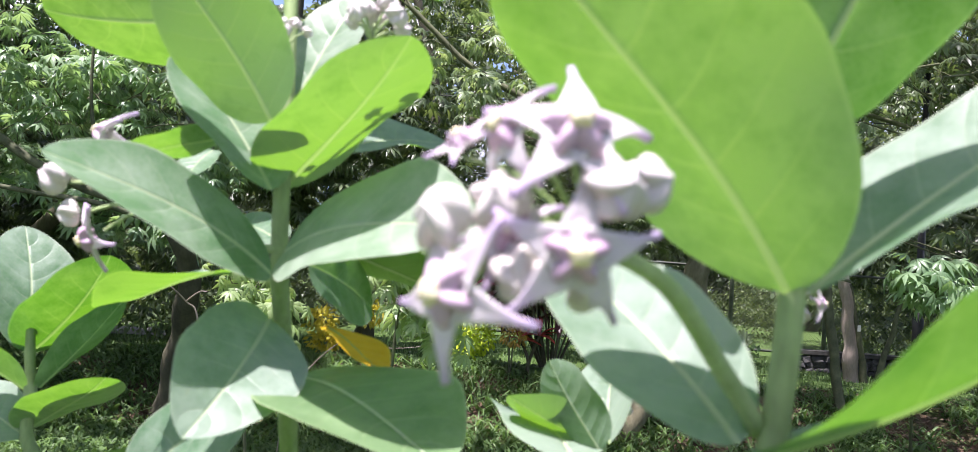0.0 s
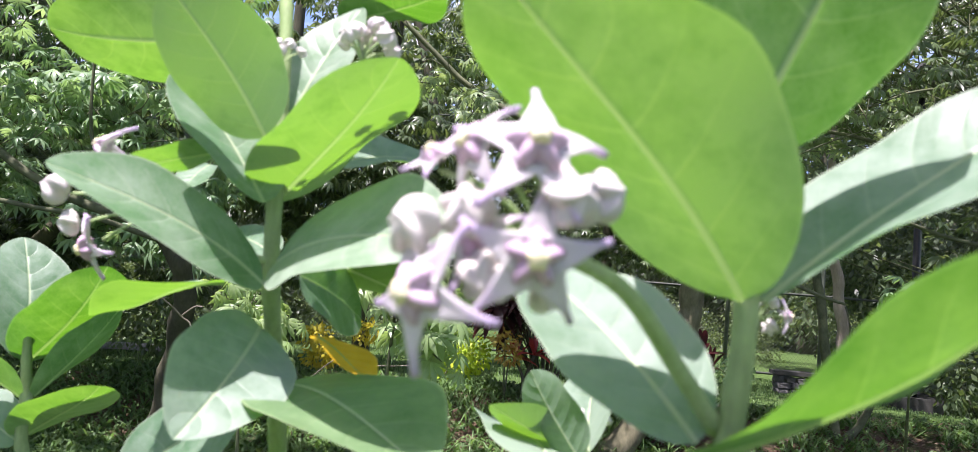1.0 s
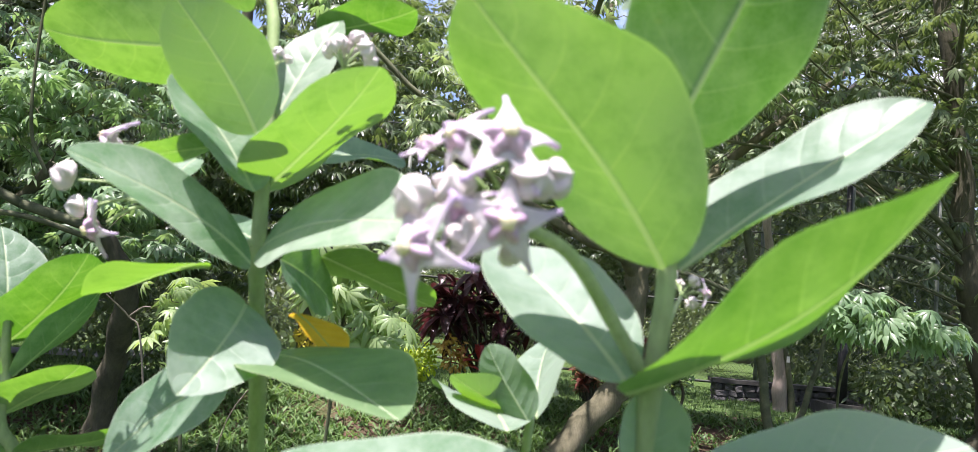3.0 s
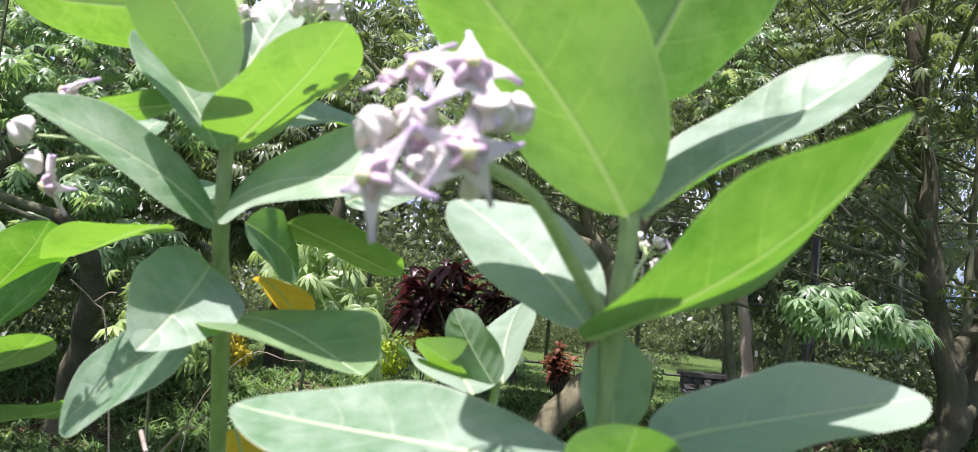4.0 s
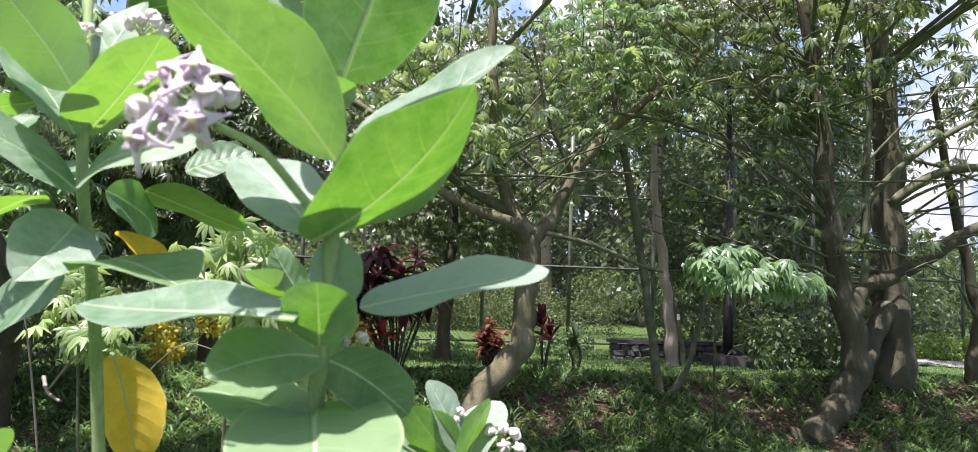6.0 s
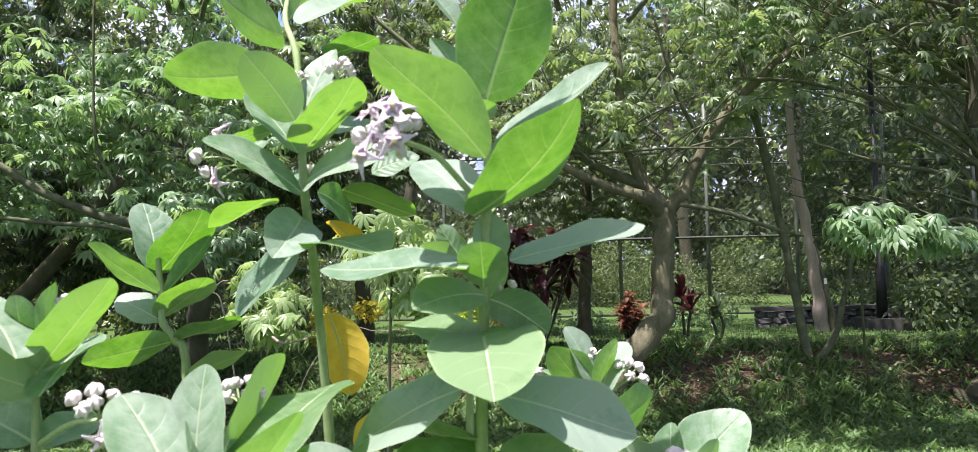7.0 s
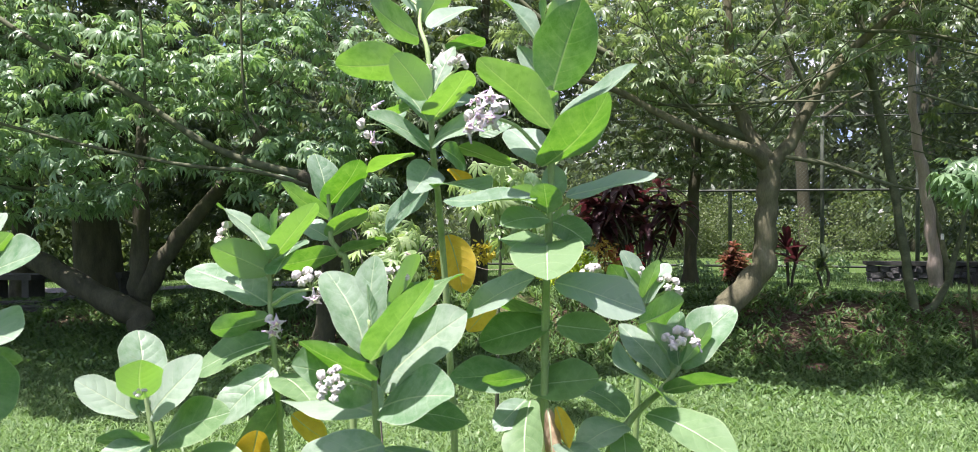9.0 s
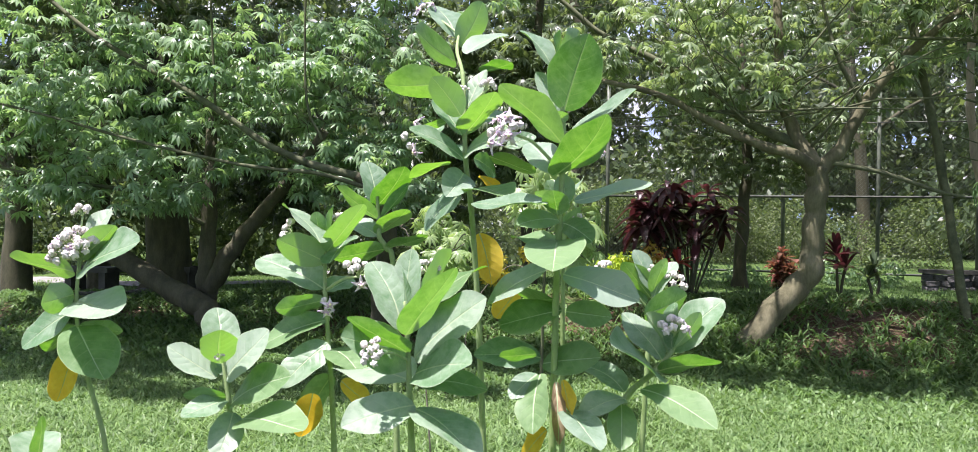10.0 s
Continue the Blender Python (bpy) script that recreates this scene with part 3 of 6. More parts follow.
def bud_mesh(seed):
    """Closed bud of unit height on +z."""
    r = random.Random(seed)
    v, f = lathe([(0.08, 0.0), (0.3, 0.02), (0.47, 0.12), (0.56, 0.3), (0.56, 0.48), (0.48, 0.66), (0.34, 0.8), (0.18, 0.87), (0.1, 0.93), (0.03, 0.98)], 5, 0.23, 40)
    tw, lean = r.uniform(0.5, 1.1), r.uniform(-0.12, 0.12)
    v = [Matrix.Rotation(tw * q.z, 3, 'Z') @ (q + Vector((lean * q.z, 0, 0))) for q in v]
    return mesh_of("bud", v, f, M_BUD)


FLOWERS = [flower_mesh(k, (-0.55, -0.2, 0.15)[k % 3]) for k in range(3)]
BUDS = [bud_mesh(k) for k in range(3)]


def toward(direction, spin=0.0):
    return Vector(direction).normalized().to_track_quat('Z', 'Y').to_matrix().to_4x4() @ Matrix.Rotation(spin, 4, 'Z')


def stalks(p, hub, ends, r, peduncle=None, r_ped=0.0035):
    """The flower stalk and the fine stalks that spread from its end."""
    o = p.matrix_world.translation
    s = Soup()
    if peduncle:
        line = smooth_line([Vector(q) - o for q in peduncle], 5)
        s.add(*tube(line, [r_ped * (1.15 - 0.3 * i / len(line)) for i in range(len(line))], 8))
    for e in ends:
        a, b = Vector(hub) - o, Vector(e) - o
        mid = (a + b) / 2 + Vector((0, 0, 0.12 * (b - a).length))
        s.add(*tube(smooth_line([a, mid, b], 3), [r] * 7, 5))
    return part("inflorescence", s.mesh("inflorescence", M_PEDUNCLE), p)


def put_bud(c, p, at, direction, size, k=0, wide=1.0):
    ob = new("bud", BUDS[k % 3])
    ob.parent = c
    ob.matrix_local = Matrix.Translation(Vector(at) - p.matrix_world.translation) @ toward(direction, k * 1.3) @ Matrix.Diagonal((size * wide * 0.8, size * wide * 0.8, size * 0.8, 1))


def put_flower(c, p, at, direction, size, k=0, spin=0.0):
    ob = new("flower", FLOWERS[k % 3])
    ob.parent = c
    ob.matrix_local = Matrix.Translation(Vector(at) - p.matrix_world.translation) @ toward(direction, spin) @ Matrix.Diagonal((size, size, size, 1))


def cluster(p, at, up, buds, flowers, spread, size, seed, foot=None):
    """A domed cluster of buds and open flowers at `at`, spreading along `up`."""
    r = random.Random(seed)
    up = Vector(up).normalized()
    turn = toward(up).to_3x3()
    hub = Vector(at) - up * spread
    ends, dirs = [], []
    n = buds + flowers
    for i in range(n):
        a, q = i * 2.399963 + r.uniform(-0.3, 0.3), math.sqrt((i + 0.5) / n) * 1.15
        d = turn @ Vector((math.sin(q) * math.cos(a), math.sin(q) * math.sin(a), math.cos(q)))
        dirs.append(d)
        ends.append(hub + d * spread * r.uniform(0.8, 1.12))
    c = stalks(p, hub, ends, size * 0.07, [foot, (Vector(foot) + hub) / 2 + Vector((0, 0, 0.01)), hub] if foot else None, size * 0.17)
    order = list(range(n))
    r.shuffle(order)
    for j, i in enumerate(order):
        if j < flowers:
            put_flower(c, p, ends[i], dirs[i], size * 1.15, i, r.uniform(0, 6))
        else:
            put_bud(c, p, ends[i] - dirs[i] * size * 0.2, dirs[i], size * r.uniform(0.8, 1.15), i)
    return c


tall = plant("tall milkweed with a bare stem, upright leaves and yellowed lower leaves", (-0.11, 0.8, -0.35))
stem(tall, [(-0.11, 0.8, -0.36), (-0.12, 0.79, 0.2), (-0.132, 0.78, 0.63), (-0.156, 0.78, 1.08), (-0.165, 0.73, 1.35), (-0.163, 0.66, 1.48), (-0.165, 0.65, 1.58), (-0.18, 0.68, 1.72), (-0.215, 0.74, 1.8), (-0.235, 0.83, 1.88)], 0.0108, 0.0042)
leaf(tall, (-0.168, 0.664, 1.549), (-0.055, 0.551, 1.649), 0.62, 9, -0.03)
leaf(tall, (-0.166, 0.614, 1.596), (-0.230, 0.555, 1.693), 0.66, -45, -0.03)
# Paler blade on these two: the sun on them is put into the colour.
leaf(tall, (-0.163, 0.660, 1.618), (-0.122, 0.720, 1.742), 0.48, 8, 0.03, M_BLADE_PALE)
leaf(tall, (-0.165, 0.626, 1.545), (-0.258, 0.666, 1.655), 0.60, 9, 0.03, M_BLADE_PALE)
leaf(tall, (-0.242, 0.752, 1.709), (-0.454, 0.782, 1.719), 0.62, -39, -0.03)
leaf(tall, (-0.139, 0.723, 1.591), (-0.049, 0.801, 1.616), 0.62, 27, 0.03)
leaf(tall, (-0.208, 0.641, 1.585), (-0.279, 0.614, 1.562), 0.60, -21, -0.03)
leaf(tall, (-0.264, 0.758, 1.589), (-0.268, 0.710, 1.556), 0.60, 0, 0.03)
# Paler blade again, in place of sunlight on the next two leaves.
leaf(tall, (-0.164, 0.640, 1.481), (-0.282, 0.522, 1.552), 0.44, 48, 0.03, M_BLADE_PALE)
leaf(tall, (-0.155, 0.638, 1.498), (-0.006, 0.530, 1.524), 0.62, 46, 0.03, M_BLADE_PALE)
leaf(tall, (-0.060, 0.721, 1.520), (0.021, 0.741, 1.551), 0.62, 51, 0.03)
leaf(tall, (-0.172, 0.672, 1.444), (-0.184, 0.545, 1.373), 0.62, 34, 0.04, cup=0.32)
leaf(tall, (-0.170, 0.642, 1.383), (-0.288, 0.678, 1.284), 0.60, 57, 0.03)
leaf(tall, (-0.126, 0.784, 1.499), (-0.002, 0.859, 1.454), 0.60, -18, -0.03, M_BLADE_GREEN)
leaf(tall, (-0.154, 0.714, 1.489), (-0.113, 0.811, 1.449), 0.62, 78, 0.03)
leaf(tall, (-0.153, 0.681, 1.397), (-0.010, 0.523, 1.372), 0.62, 8, 0.03, M_BLADE_GREEN)
leaf(tall, (-0.232, 0.701, 1.478), (-0.363, 0.806, 1.438), 0.60, 9, -0.03)
leaf(tall, (-0.187, 0.744, 1.506), (-0.252, 0.797, 1.528), 0.60, 24, 0.03)
yellow_leaf(tall, (-0.129, 0.700, 1.438), (-0.094, 0.772, 1.396), 0.62, 0, -0.03)
yellow_leaf(tall, (-0.159, 0.804, 1.273), (-0.122, 0.822, 1.120), 0.64, -48, -0.03)
yellow_leaf(tall, (-0.026, 0.730, 1.110), (-0.096, 0.755, 1.029), 0.64, -48, -0.03)
leaf(tall, (-0.216, 0.728, 1.769), (-0.365, 0.800, 1.885), 0.64, -48, -0.03)
leaf(tall, (-0.227, 0.815, 1.830), (-0.164, 0.830, 1.965), 0.64, -50, -0.03)
leaf(tall, (-0.183, 0.719, 1.788), (-0.098, 0.850, 1.871), 0.60, 12, 0.03)
leaf(tall, (-0.151, 0.775, 1.744), (-0.044, 0.702, 1.755), 0.60, -9, -0.03)
leaf(tall, (-0.251, 0.850, 1.865), (-0.352, 0.950, 1.995), 0.60, 3, 0.03)
sprig = stalks(tall, (-0.255, 0.64, 1.525), [(-0.287, 0.625, 1.572), (-0.318, 0.62, 1.54), (-0.303, 0.62, 1.518), (-0.288, 0.62, 1.505)], 0.0014, [(-0.165, 0.65, 1.5), (-0.21, 0.65, 1.505), (-0.255, 0.64, 1.525)], 0.003)
put_flower(sprig, tall, (-0.292, 0.62, 1.578), (-0.85, -0.2, 0.35), 0.026, 0, 0.5)
put_flower(sprig, tall, (-0.293, 0.615, 1.5), (-0.7, -0.5, -0.35), 0.028, 1, 0.9)
put_bud(sprig, tall, (-0.32, 0.62, 1.54), (-0.8, -0.3, 0.2), 0.027, 0)
put_bud(sprig, tall, (-0.308, 0.62, 1.516), (-0.8, -0.3, -0.1), 0.021, 1)
cluster(tall, (-0.092, 0.62, 1.69), (0.2, -0.2, 0.9), 7, 0, 0.026, 0.0165, 2, (-0.165, 0.66, 1.6))
cluster(tall, (-0.168, 0.64, 1.68), (0, -0.2, 0.9), 5, 0, 0.018, 0.012, 3, (-0.165, 0.66, 1.6))
cluster(tall, (-0.371, 0.9, 1.985), (-0.2, 0, 0.9), 4, 2, 0.035, 0.02, 4, (-0.235, 0.83, 1.87))

main = plant("milkweed with paired grey-green leaves and a purple flower cluster", (0.11, 0.46, -0.35))
stem(main, [(0.11, 0.46, -0.36), (0.12, 0.45, 0.2), (0.129, 0.43, 0.79), (0.134, 0.42, 1.12), (0.142, 0.41, 1.3), (0.148, 0.402, 1.42), (0.152, 0.398, 1.5), (0.146, 0.41, 1.58), (0.13, 0.435, 1.68), (0.128, 0.44, 1.71)], 0.0098, 0.0042)
leaf(main, (0.148, 0.393, 1.497), (0.014, 0.312, 1.627), 0.60, -15, -0.02)
leaf(main, (0.160, 0.397, 1.497), (0.319, 0.411, 1.623), 0.46, 21, -0.02, cup=0.3)
leaf(main, (0.130, 0.391, 1.420), (0.264, 0.289, 1.551), 0.62, -3, -0.09)
leaf(main, (0.132, 0.399, 1.426), (0.048, 0.499, 1.509), 0.56, 21, 0.03)
leaf(main, (0.150, 0.410, 1.576), (0.213, 0.353, 1.744), 0.68, -30, -0.03)
leaf(main, (0.125, 0.422, 1.574), (0.075, 0.465, 1.682), 0.60, 3, 0.03)
leaf(main, (0.150, 0.398, 1.547), (0.146, 0.366, 1.570), 0.82, 0, -0.03)
leaf(main, (0.118, 0.438, 1.678), (0.028, 0.499, 1.794), 0.60, -6, 0.03)
leaf(main, (0.130, 0.440, 1.697), (0.131, 0.460, 1.780), 0.72, -90, -0.03)
leaf(main, (0.130, 0.440, 1.689), (0.170, 0.520, 1.789), 0.62, -72, -0.03)
leaf(main, (0.125, 0.317, 1.352), (-0.084, 0.447, 1.355), 0.40, 18, -0.03)
leaf(main, (0.177, 0.402, 1.360), (0.359, 0.415, 1.403), 0.52, 21, -0.03)
leaf(main, (0.143, 0.369, 1.326), (0.142, 0.309, 1.383), 0.79, 3, -0.03)
leaf(main, (0.156, 0.416, 1.355), (0.149, 0.406, 1.425), 0.75, 123, 0.03)
leaf(main, (0.143, 0.389, 1.315), (0.056, 0.323, 1.303), 0.64, 39, 0.03, M_BLADE_GREEN)
leaf(main, (0.148, 0.432, 1.308), (0.225, 0.381, 1.265), 0.64, 42, 0.03, M_BLADE_GREEN)
leaf(main, (0.136, 0.439, 1.265), (0.157, 0.227, 1.204), 0.64, 6, 0.03, M_BLADE_GREEN)
leaf(main, (0.137, 0.386, 1.258), (0.020, 0.500, 1.270), 0.60, 9, 0.03, M_BLADE_GREEN)
leaf(main, (0.136, 0.447, 1.297), (0.171, 0.560, 1.330), 0.60, -60, -0.03)
leaf(main, (0.157, 0.383, 1.187), (0.335, 0.374, 1.133), 0.64, 36, 0.03)
leaf(main, (0.114, 0.391, 1.195), (-0.047, 0.463, 1.103), 0.60, 39, 0.03)
leaf(main, (0.147, 0.436, 1.097), (-0.005, 0.422, 1.055), 0.64, 45, 0.03, M_BLADE_GREEN)
leaf(main, (0.155, 0.445, 1.093), (0.266, 0.457, 1.082), 0.64, 57, 0.03, M_BLADE_GREEN)
leaf(main, (0.089, 0.480, 0.970), (-0.073, 0.435, 0.977), 0.62, 33, 0.03)
leaf(main, (0.097, 0.463, 0.959), (0.243, 0.426, 0.989), 0.64, 45, 0.03, M_BLADE_GREEN)
leaf(main, (0.106, 0.321, 1.007), (0.019, 0.323, 0.996), 0.62, -42, -0.03)
leaf(main, (0.110, 0.360, 0.954), (0.112, 0.260, 0.838), 0.58, 27, 0.03, M_BLADE_GREEN)
leaf(main, (0.098, 0.380, 0.949), (0.045, 0.320, 0.900), 0.62, 27, 0.03)
leaf(main, (0.170, 0.360, 0.871), (0.263, 0.240, 0.820), 0.60, -3, 0.03)
leaf(main, (0.136, 0.420, 0.959), (0.114, 0.600, 0.975), 0.66, 84, -0.03)
leaf(main, (0.130, 0.413, 1.124), (0.030, 0.550, 1.112), 0.60, -27, -0.03)
yellow_leaf(main, (0.161, 0.360, 0.943), (0.187, 0.340, 0.865), 0.76, -72, -0.03)
yellow_leaf(main, (0.126, 0.360, 0.824), (0.080, 0.300, 0.771), 0.70, -81, -0.03)
leaf(main, (0.14, 0.4, 0.93), (0.155, 0.36, 0.79), 0.24, 0, 0.14, M_DEAD, "shrivelled brown dead leaf", 0.9)

# the open cluster on its long stalk
HUB = (0.05, 0.335, 1.512)
blooms = stalks(main, HUB, [(0.04, 0.295, 1.54), (0.022, 0.3, 1.542), (0, 0.3, 1.512), (0.02, 0.3, 1.518), (0.056, 0.295, 1.522), (0.026, 0.3, 1.494), (0.008, 0.29, 1.493), (0.042, 0.29, 1.507), (0.02, 0.31, 1.51), (0.004, 0.315, 1.538)],
                0.0011, [(0.143, 0.405, 1.432), (0.118, 0.385, 1.462), (0.085, 0.35, 1.497), HUB], 0.0042)
put_flower(blooms, main, (0.041, 0.289, 1.543), (0.1, -0.85, 0.5), 0.031, 1, 1.57)
put_flower(blooms, main, (0.021, 0.297, 1.545), (-0.8, -0.55, 0.3), 0.023, 0, 0.4)
put_flower(blooms, main, (0.006, 0.286, 1.49), (-0.7, -0.7, -0.05), 0.03, 1, 0.9)
put_flower(blooms, main, (0.043, 0.284, 1.505), (0.15, -1, -0.05), 0.028, 1, 0.3)
put_flower(blooms, main, (0.022, 0.3, 1.51), (-0.3, -0.8, 0.5), 0.022, 1, 2.1)
put_flower(blooms, main, (0.003, 0.312, 1.542), (-0.5, -0.5, 0.7), 0.015, 2, 0.1)
put_bud(blooms, main, (0.004, 0.297, 1.511), (-0.75, -0.65, 0.35), 0.023, 0)
put_bud(blooms, main, (0.019, 0.298, 1.517), (-0.2, -0.9, 0.5), 0.021, 1)
put_bud(blooms, main, (0.052, 0.292, 1.526), (0.5, -0.8, 0.2), 0.0235, 2)
put_bud(blooms, main, (0.062, 0.3, 1.528), (0.85, -0.4, 0.25), 0.02, 1)
put_bud(blooms, main, (0.027, 0.297, 1.5), (0, -0.85, -0.5), 0.021, 1)
put_bud(blooms, main, (0.048, 0.305, 1.495), (0.3, -0.5, -0.7), 0.014, 2)
put_bud(blooms, main, (0.03, 0.305, 1.498), (-0.2, -0.6, 0.6), 0.018, 0)
cluster(main, (0.17, 0.5, 1.319), (0.3, 0.6, 0.5), 5, 0, 0.025, 0.014, 5, (0.145, 0.42, 1.28))
cluster(main, (0.22, 0.585, 1.495), (0.4, 0.6, 0.4), 4, 1, 0.018, 0.011, 6, (0.15, 0.41, 1.42))
cluster(main, (0.09, 0.5, 1.1), (-0.2, 0.4, 0.7), 4, 0, 0.022, 0.012, 7, (0.134, 0.42, 1.05))

side_shoot = plant("low milkweed shoot with a pale bud cluster and broad leaves", (0.16, 0.44, -0.35), M_BLADE_PALE)
stem(side_shoot, [(0.16, 0.44, -0.36), (0.17, 0.44, 0.4), (0.21, 0.45, 0.68), (0.253, 0.45, 0.81), (0.31, 0.47, 0.9), (0.37, 0.51, 0.95), (0.41, 0.53, 1.0)], 0.012, 0.005)
leaf(side_shoot, (0.410, 0.553, 0.991), (0.529, 0.580, 1.122), 0.62, 36, 0.03)
leaf(side_shoot, (0.383, 0.529, 0.973), (0.282, 0.571, 1.081), 0.60, 21, 0.03)
leaf(side_shoot, (0.408, 0.513, 1.004), (0.412, 0.550, 1.114), 0.58, -45, 0.03)
leaf(side_shoot, (0.375, 0.511, 0.948), (0.522, 0.463, 0.988), 0.60, -27, -0.03)
leaf(side_shoot, (0.367, 0.544, 0.934), (0.276, 0.330, 1.034), 0.60, 39, 0.03)
# Darker green blade: the shade on this leaf is put into its colour.
leaf(side_shoot, (0.339, 0.450, 0.914), (0.511, 0.380, 0.849), 0.60, 18, 0.03, M_BLADE_GREEN)
leaf(side_shoot, (0.407, 0.525, 0.999), (0.341, 0.580, 1.082), 0.74, -78, -0.03)
leaf(side_shoot, (0.298, 0.450, 0.889), (0.207, 0.350, 0.864), 0.60, 15, 0.03)
leaf(side_shoot, (0.291, 0.450, 0.874), (0.300, 0.360, 0.789), 0.58, -12, 0.03, M_BLADE_GREEN)
leaf(side_shoot, (0.413, 0.523, 1.005), (0.473, 0.521, 1.095), 0.62, -45, -0.03)
leaf(side_shoot, (0.297, 0.460, 0.902), (0.186, 0.550, 0.947), 0.60, 9, 0.03)
cluster(side_shoot, (0.413, 0.485, 1.075), (0.0, -0.35, 0.9), 9, 1, 0.035, 0.021, 8, (0.41, 0.53, 1.0))

rear = plant("milkweed shoot with upright leaves and white buds standing behind", (0.3, 0.95, -0.35))
stem(rear, [(0.3, 0.95, -0.36), (0.31, 0.94, 0.4), (0.33, 0.93, 0.9), (0.345, 0.93, 1.1)], 0.011, 0.005)
leaf(rear, (0.336, 0.959, 1.084), (0.254, 0.916, 1.193), 0.62, -36, -0.03)
leaf(rear, (0.343, 0.934, 1.108), (0.285, 0.952, 1.228), 0.60, 24, 0.03)
leaf(rear, (0.347, 0.919, 1.090), (0.408, 0.968, 1.194), 0.60, 12, 0.03)
leaf(rear, (0.344, 0.934, 1.101), (0.379, 0.908, 1.207), 0.60, -6, -0.03)
leaf(rear, (0.328, 0.752, 1.056), (0.442, 0.870, 1.104), 0.62, -72, -0.03)
leaf(rear, (0.325, 0.951, 1.069), (0.224, 0.952, 1.136), 0.62, 39, 0.03)
cluster(rear, (0.42, 0.912, 1.15), (0.5, -0.3, 0.7), 7, 0, 0.035, 0.021, 9, (0.345, 0.93, 1.07))
cluster(rear, (0.205, 0.76, 1.19), (-0.4, -0.6, 0.6), 7, 0, 0.03, 0.019, 10, (0.335, 0.93, 1.05))
cluster(rear, (0.33, 0.95, 1.18), (0, -0.2, 0.9), 4, 0, 0.022, 0.014, 11, (0.345, 0.93, 1.1))

small = plant("slender milkweed shoot with a small knot of buds", (0.1, 0.8, -0.35))
stem(small, [(0.1, 0.8, -0.36), (0.1, 0.79, 0.5), (0.1, 0.76, 1.1), (0.11, 0.72, 1.36)], 0.01, 0.004)
leaf(small, (0.104, 0.684, 1.356), (0.059, 0.699, 1.424), 0.64, -72, -0.03)
leaf(small, (0.116, 0.723, 1.354), (0.141, 0.850, 1.436), 0.58, -42, 0.03)
leaf(small, (0.083, 0.660, 1.349), (0.024, 0.823, 1.362), 0.58, -6, 0.03)
leaf(small, (0.110, 0.731, 1.349), (0.026, 0.700, 1.392), 0.62, -33, -0.03)
cluster(small, (0.126, 0.775, 1.385), (0.1, 0, 0.9), 9, 0, 0.016, 0.0095, 12, (0.112, 0.725, 1.35))

near = plant("broad milkweed with large pale upright leaves and buds", (-0.14, 0.26, -0.35), M_BLADE_PALE)
stem(near, [(-0.14, 0.26, -0.36), (-0.15, 0.25, 0.3), (-0.158, 0.22, 0.79), (-0.162, 0.21, 0.95), (-0.165, 0.2, 1.06), (-0.166, 0.19, 1.13)], 0.0095, 0.0045)
leaf(near, (-0.184, 0.215, 1.061), (-0.283, 0.276, 1.212), 0.60, 6, 0.03)
leaf(near, (-0.187, 0.271, 1.077), (-0.191, 0.298, 1.243), 0.58, 30, 0.03)
leaf(near, (-0.159, 0.180, 1.121), (-0.173, 0.193, 1.196), 0.72, -78, -0.03)
leaf(near, (-0.162, 0.185, 1.056), (-0.037, 0.143, 1.212), 0.62, -3, -0.03)
leaf(near, (-0.173, 0.274, 0.990), (0.004, 0.250, 1.139), 0.62, 48, 0.03)
leaf(near, (-0.194, 0.276, 0.986), (-0.283, 0.107, 1.058), 0.64, 60, 0.03)
leaf(near, (-0.163, 0.204, 1.013), (-0.259, 0.090, 1.104), 0.60, -15, -0.03)
leaf(near, (-0.146, 0.200, 0.968), (0.011, 0.100, 1.016), 0.62, 45, 0.03)
leaf(near, (-0.145, 0.200, 0.899), (-0.268, 0.080, 0.870), 0.62, 33, 0.03)
leaf(near, (-0.149, 0.220, 0.943), (-0.003, 0.300, 0.922), 0.62, 27, 0.03, M_BLADE_GREEN)
leaf(near, (-0.148, 0.200, 0.891), (0.031, 0.100, 0.819), 0.58, -3, 0.03)
leaf(near, (-0.164, 0.220, 0.949), (-0.392, 0.350, 0.940), 0.62, 9, 0.03)
leaf(near, (-0.179, 0.296, 1.104), (-0.149, 0.484, 1.221), 0.60, -69, -0.03)
leaf(near, (-0.133, 0.255, 1.119), (-0.079, 0.496, 1.189), 0.58, -12, 0.03, M_BLADE_GREEN)
yellow_leaf(near, (-0.164, 0.500, 0.943), (-0.094, 0.450, 0.987), 0.62, -33, -0.03)
yellow_leaf(near, (-0.442, 0.300, 0.885), (-0.474, 0.300, 0.776), 0.66, -45, -0.03)
yellow_leaf(near, (-0.368, 0.300, 0.920), (-0.295, 0.300, 0.873), 0.66, -81, -0.03)
cluster(near, (-0.205, 0.07, 1.04), (-0.2, -0.8, 0.5), 12, 0, 0.03, 0.016, 13, (-0.165, 0.2, 1.0))
cluster(near, (-0.181, 0.4, 1.205), (0, 0.4, 0.8), 6, 0, 0.028, 0.018, 14, (-0.165, 0.25, 1.1))

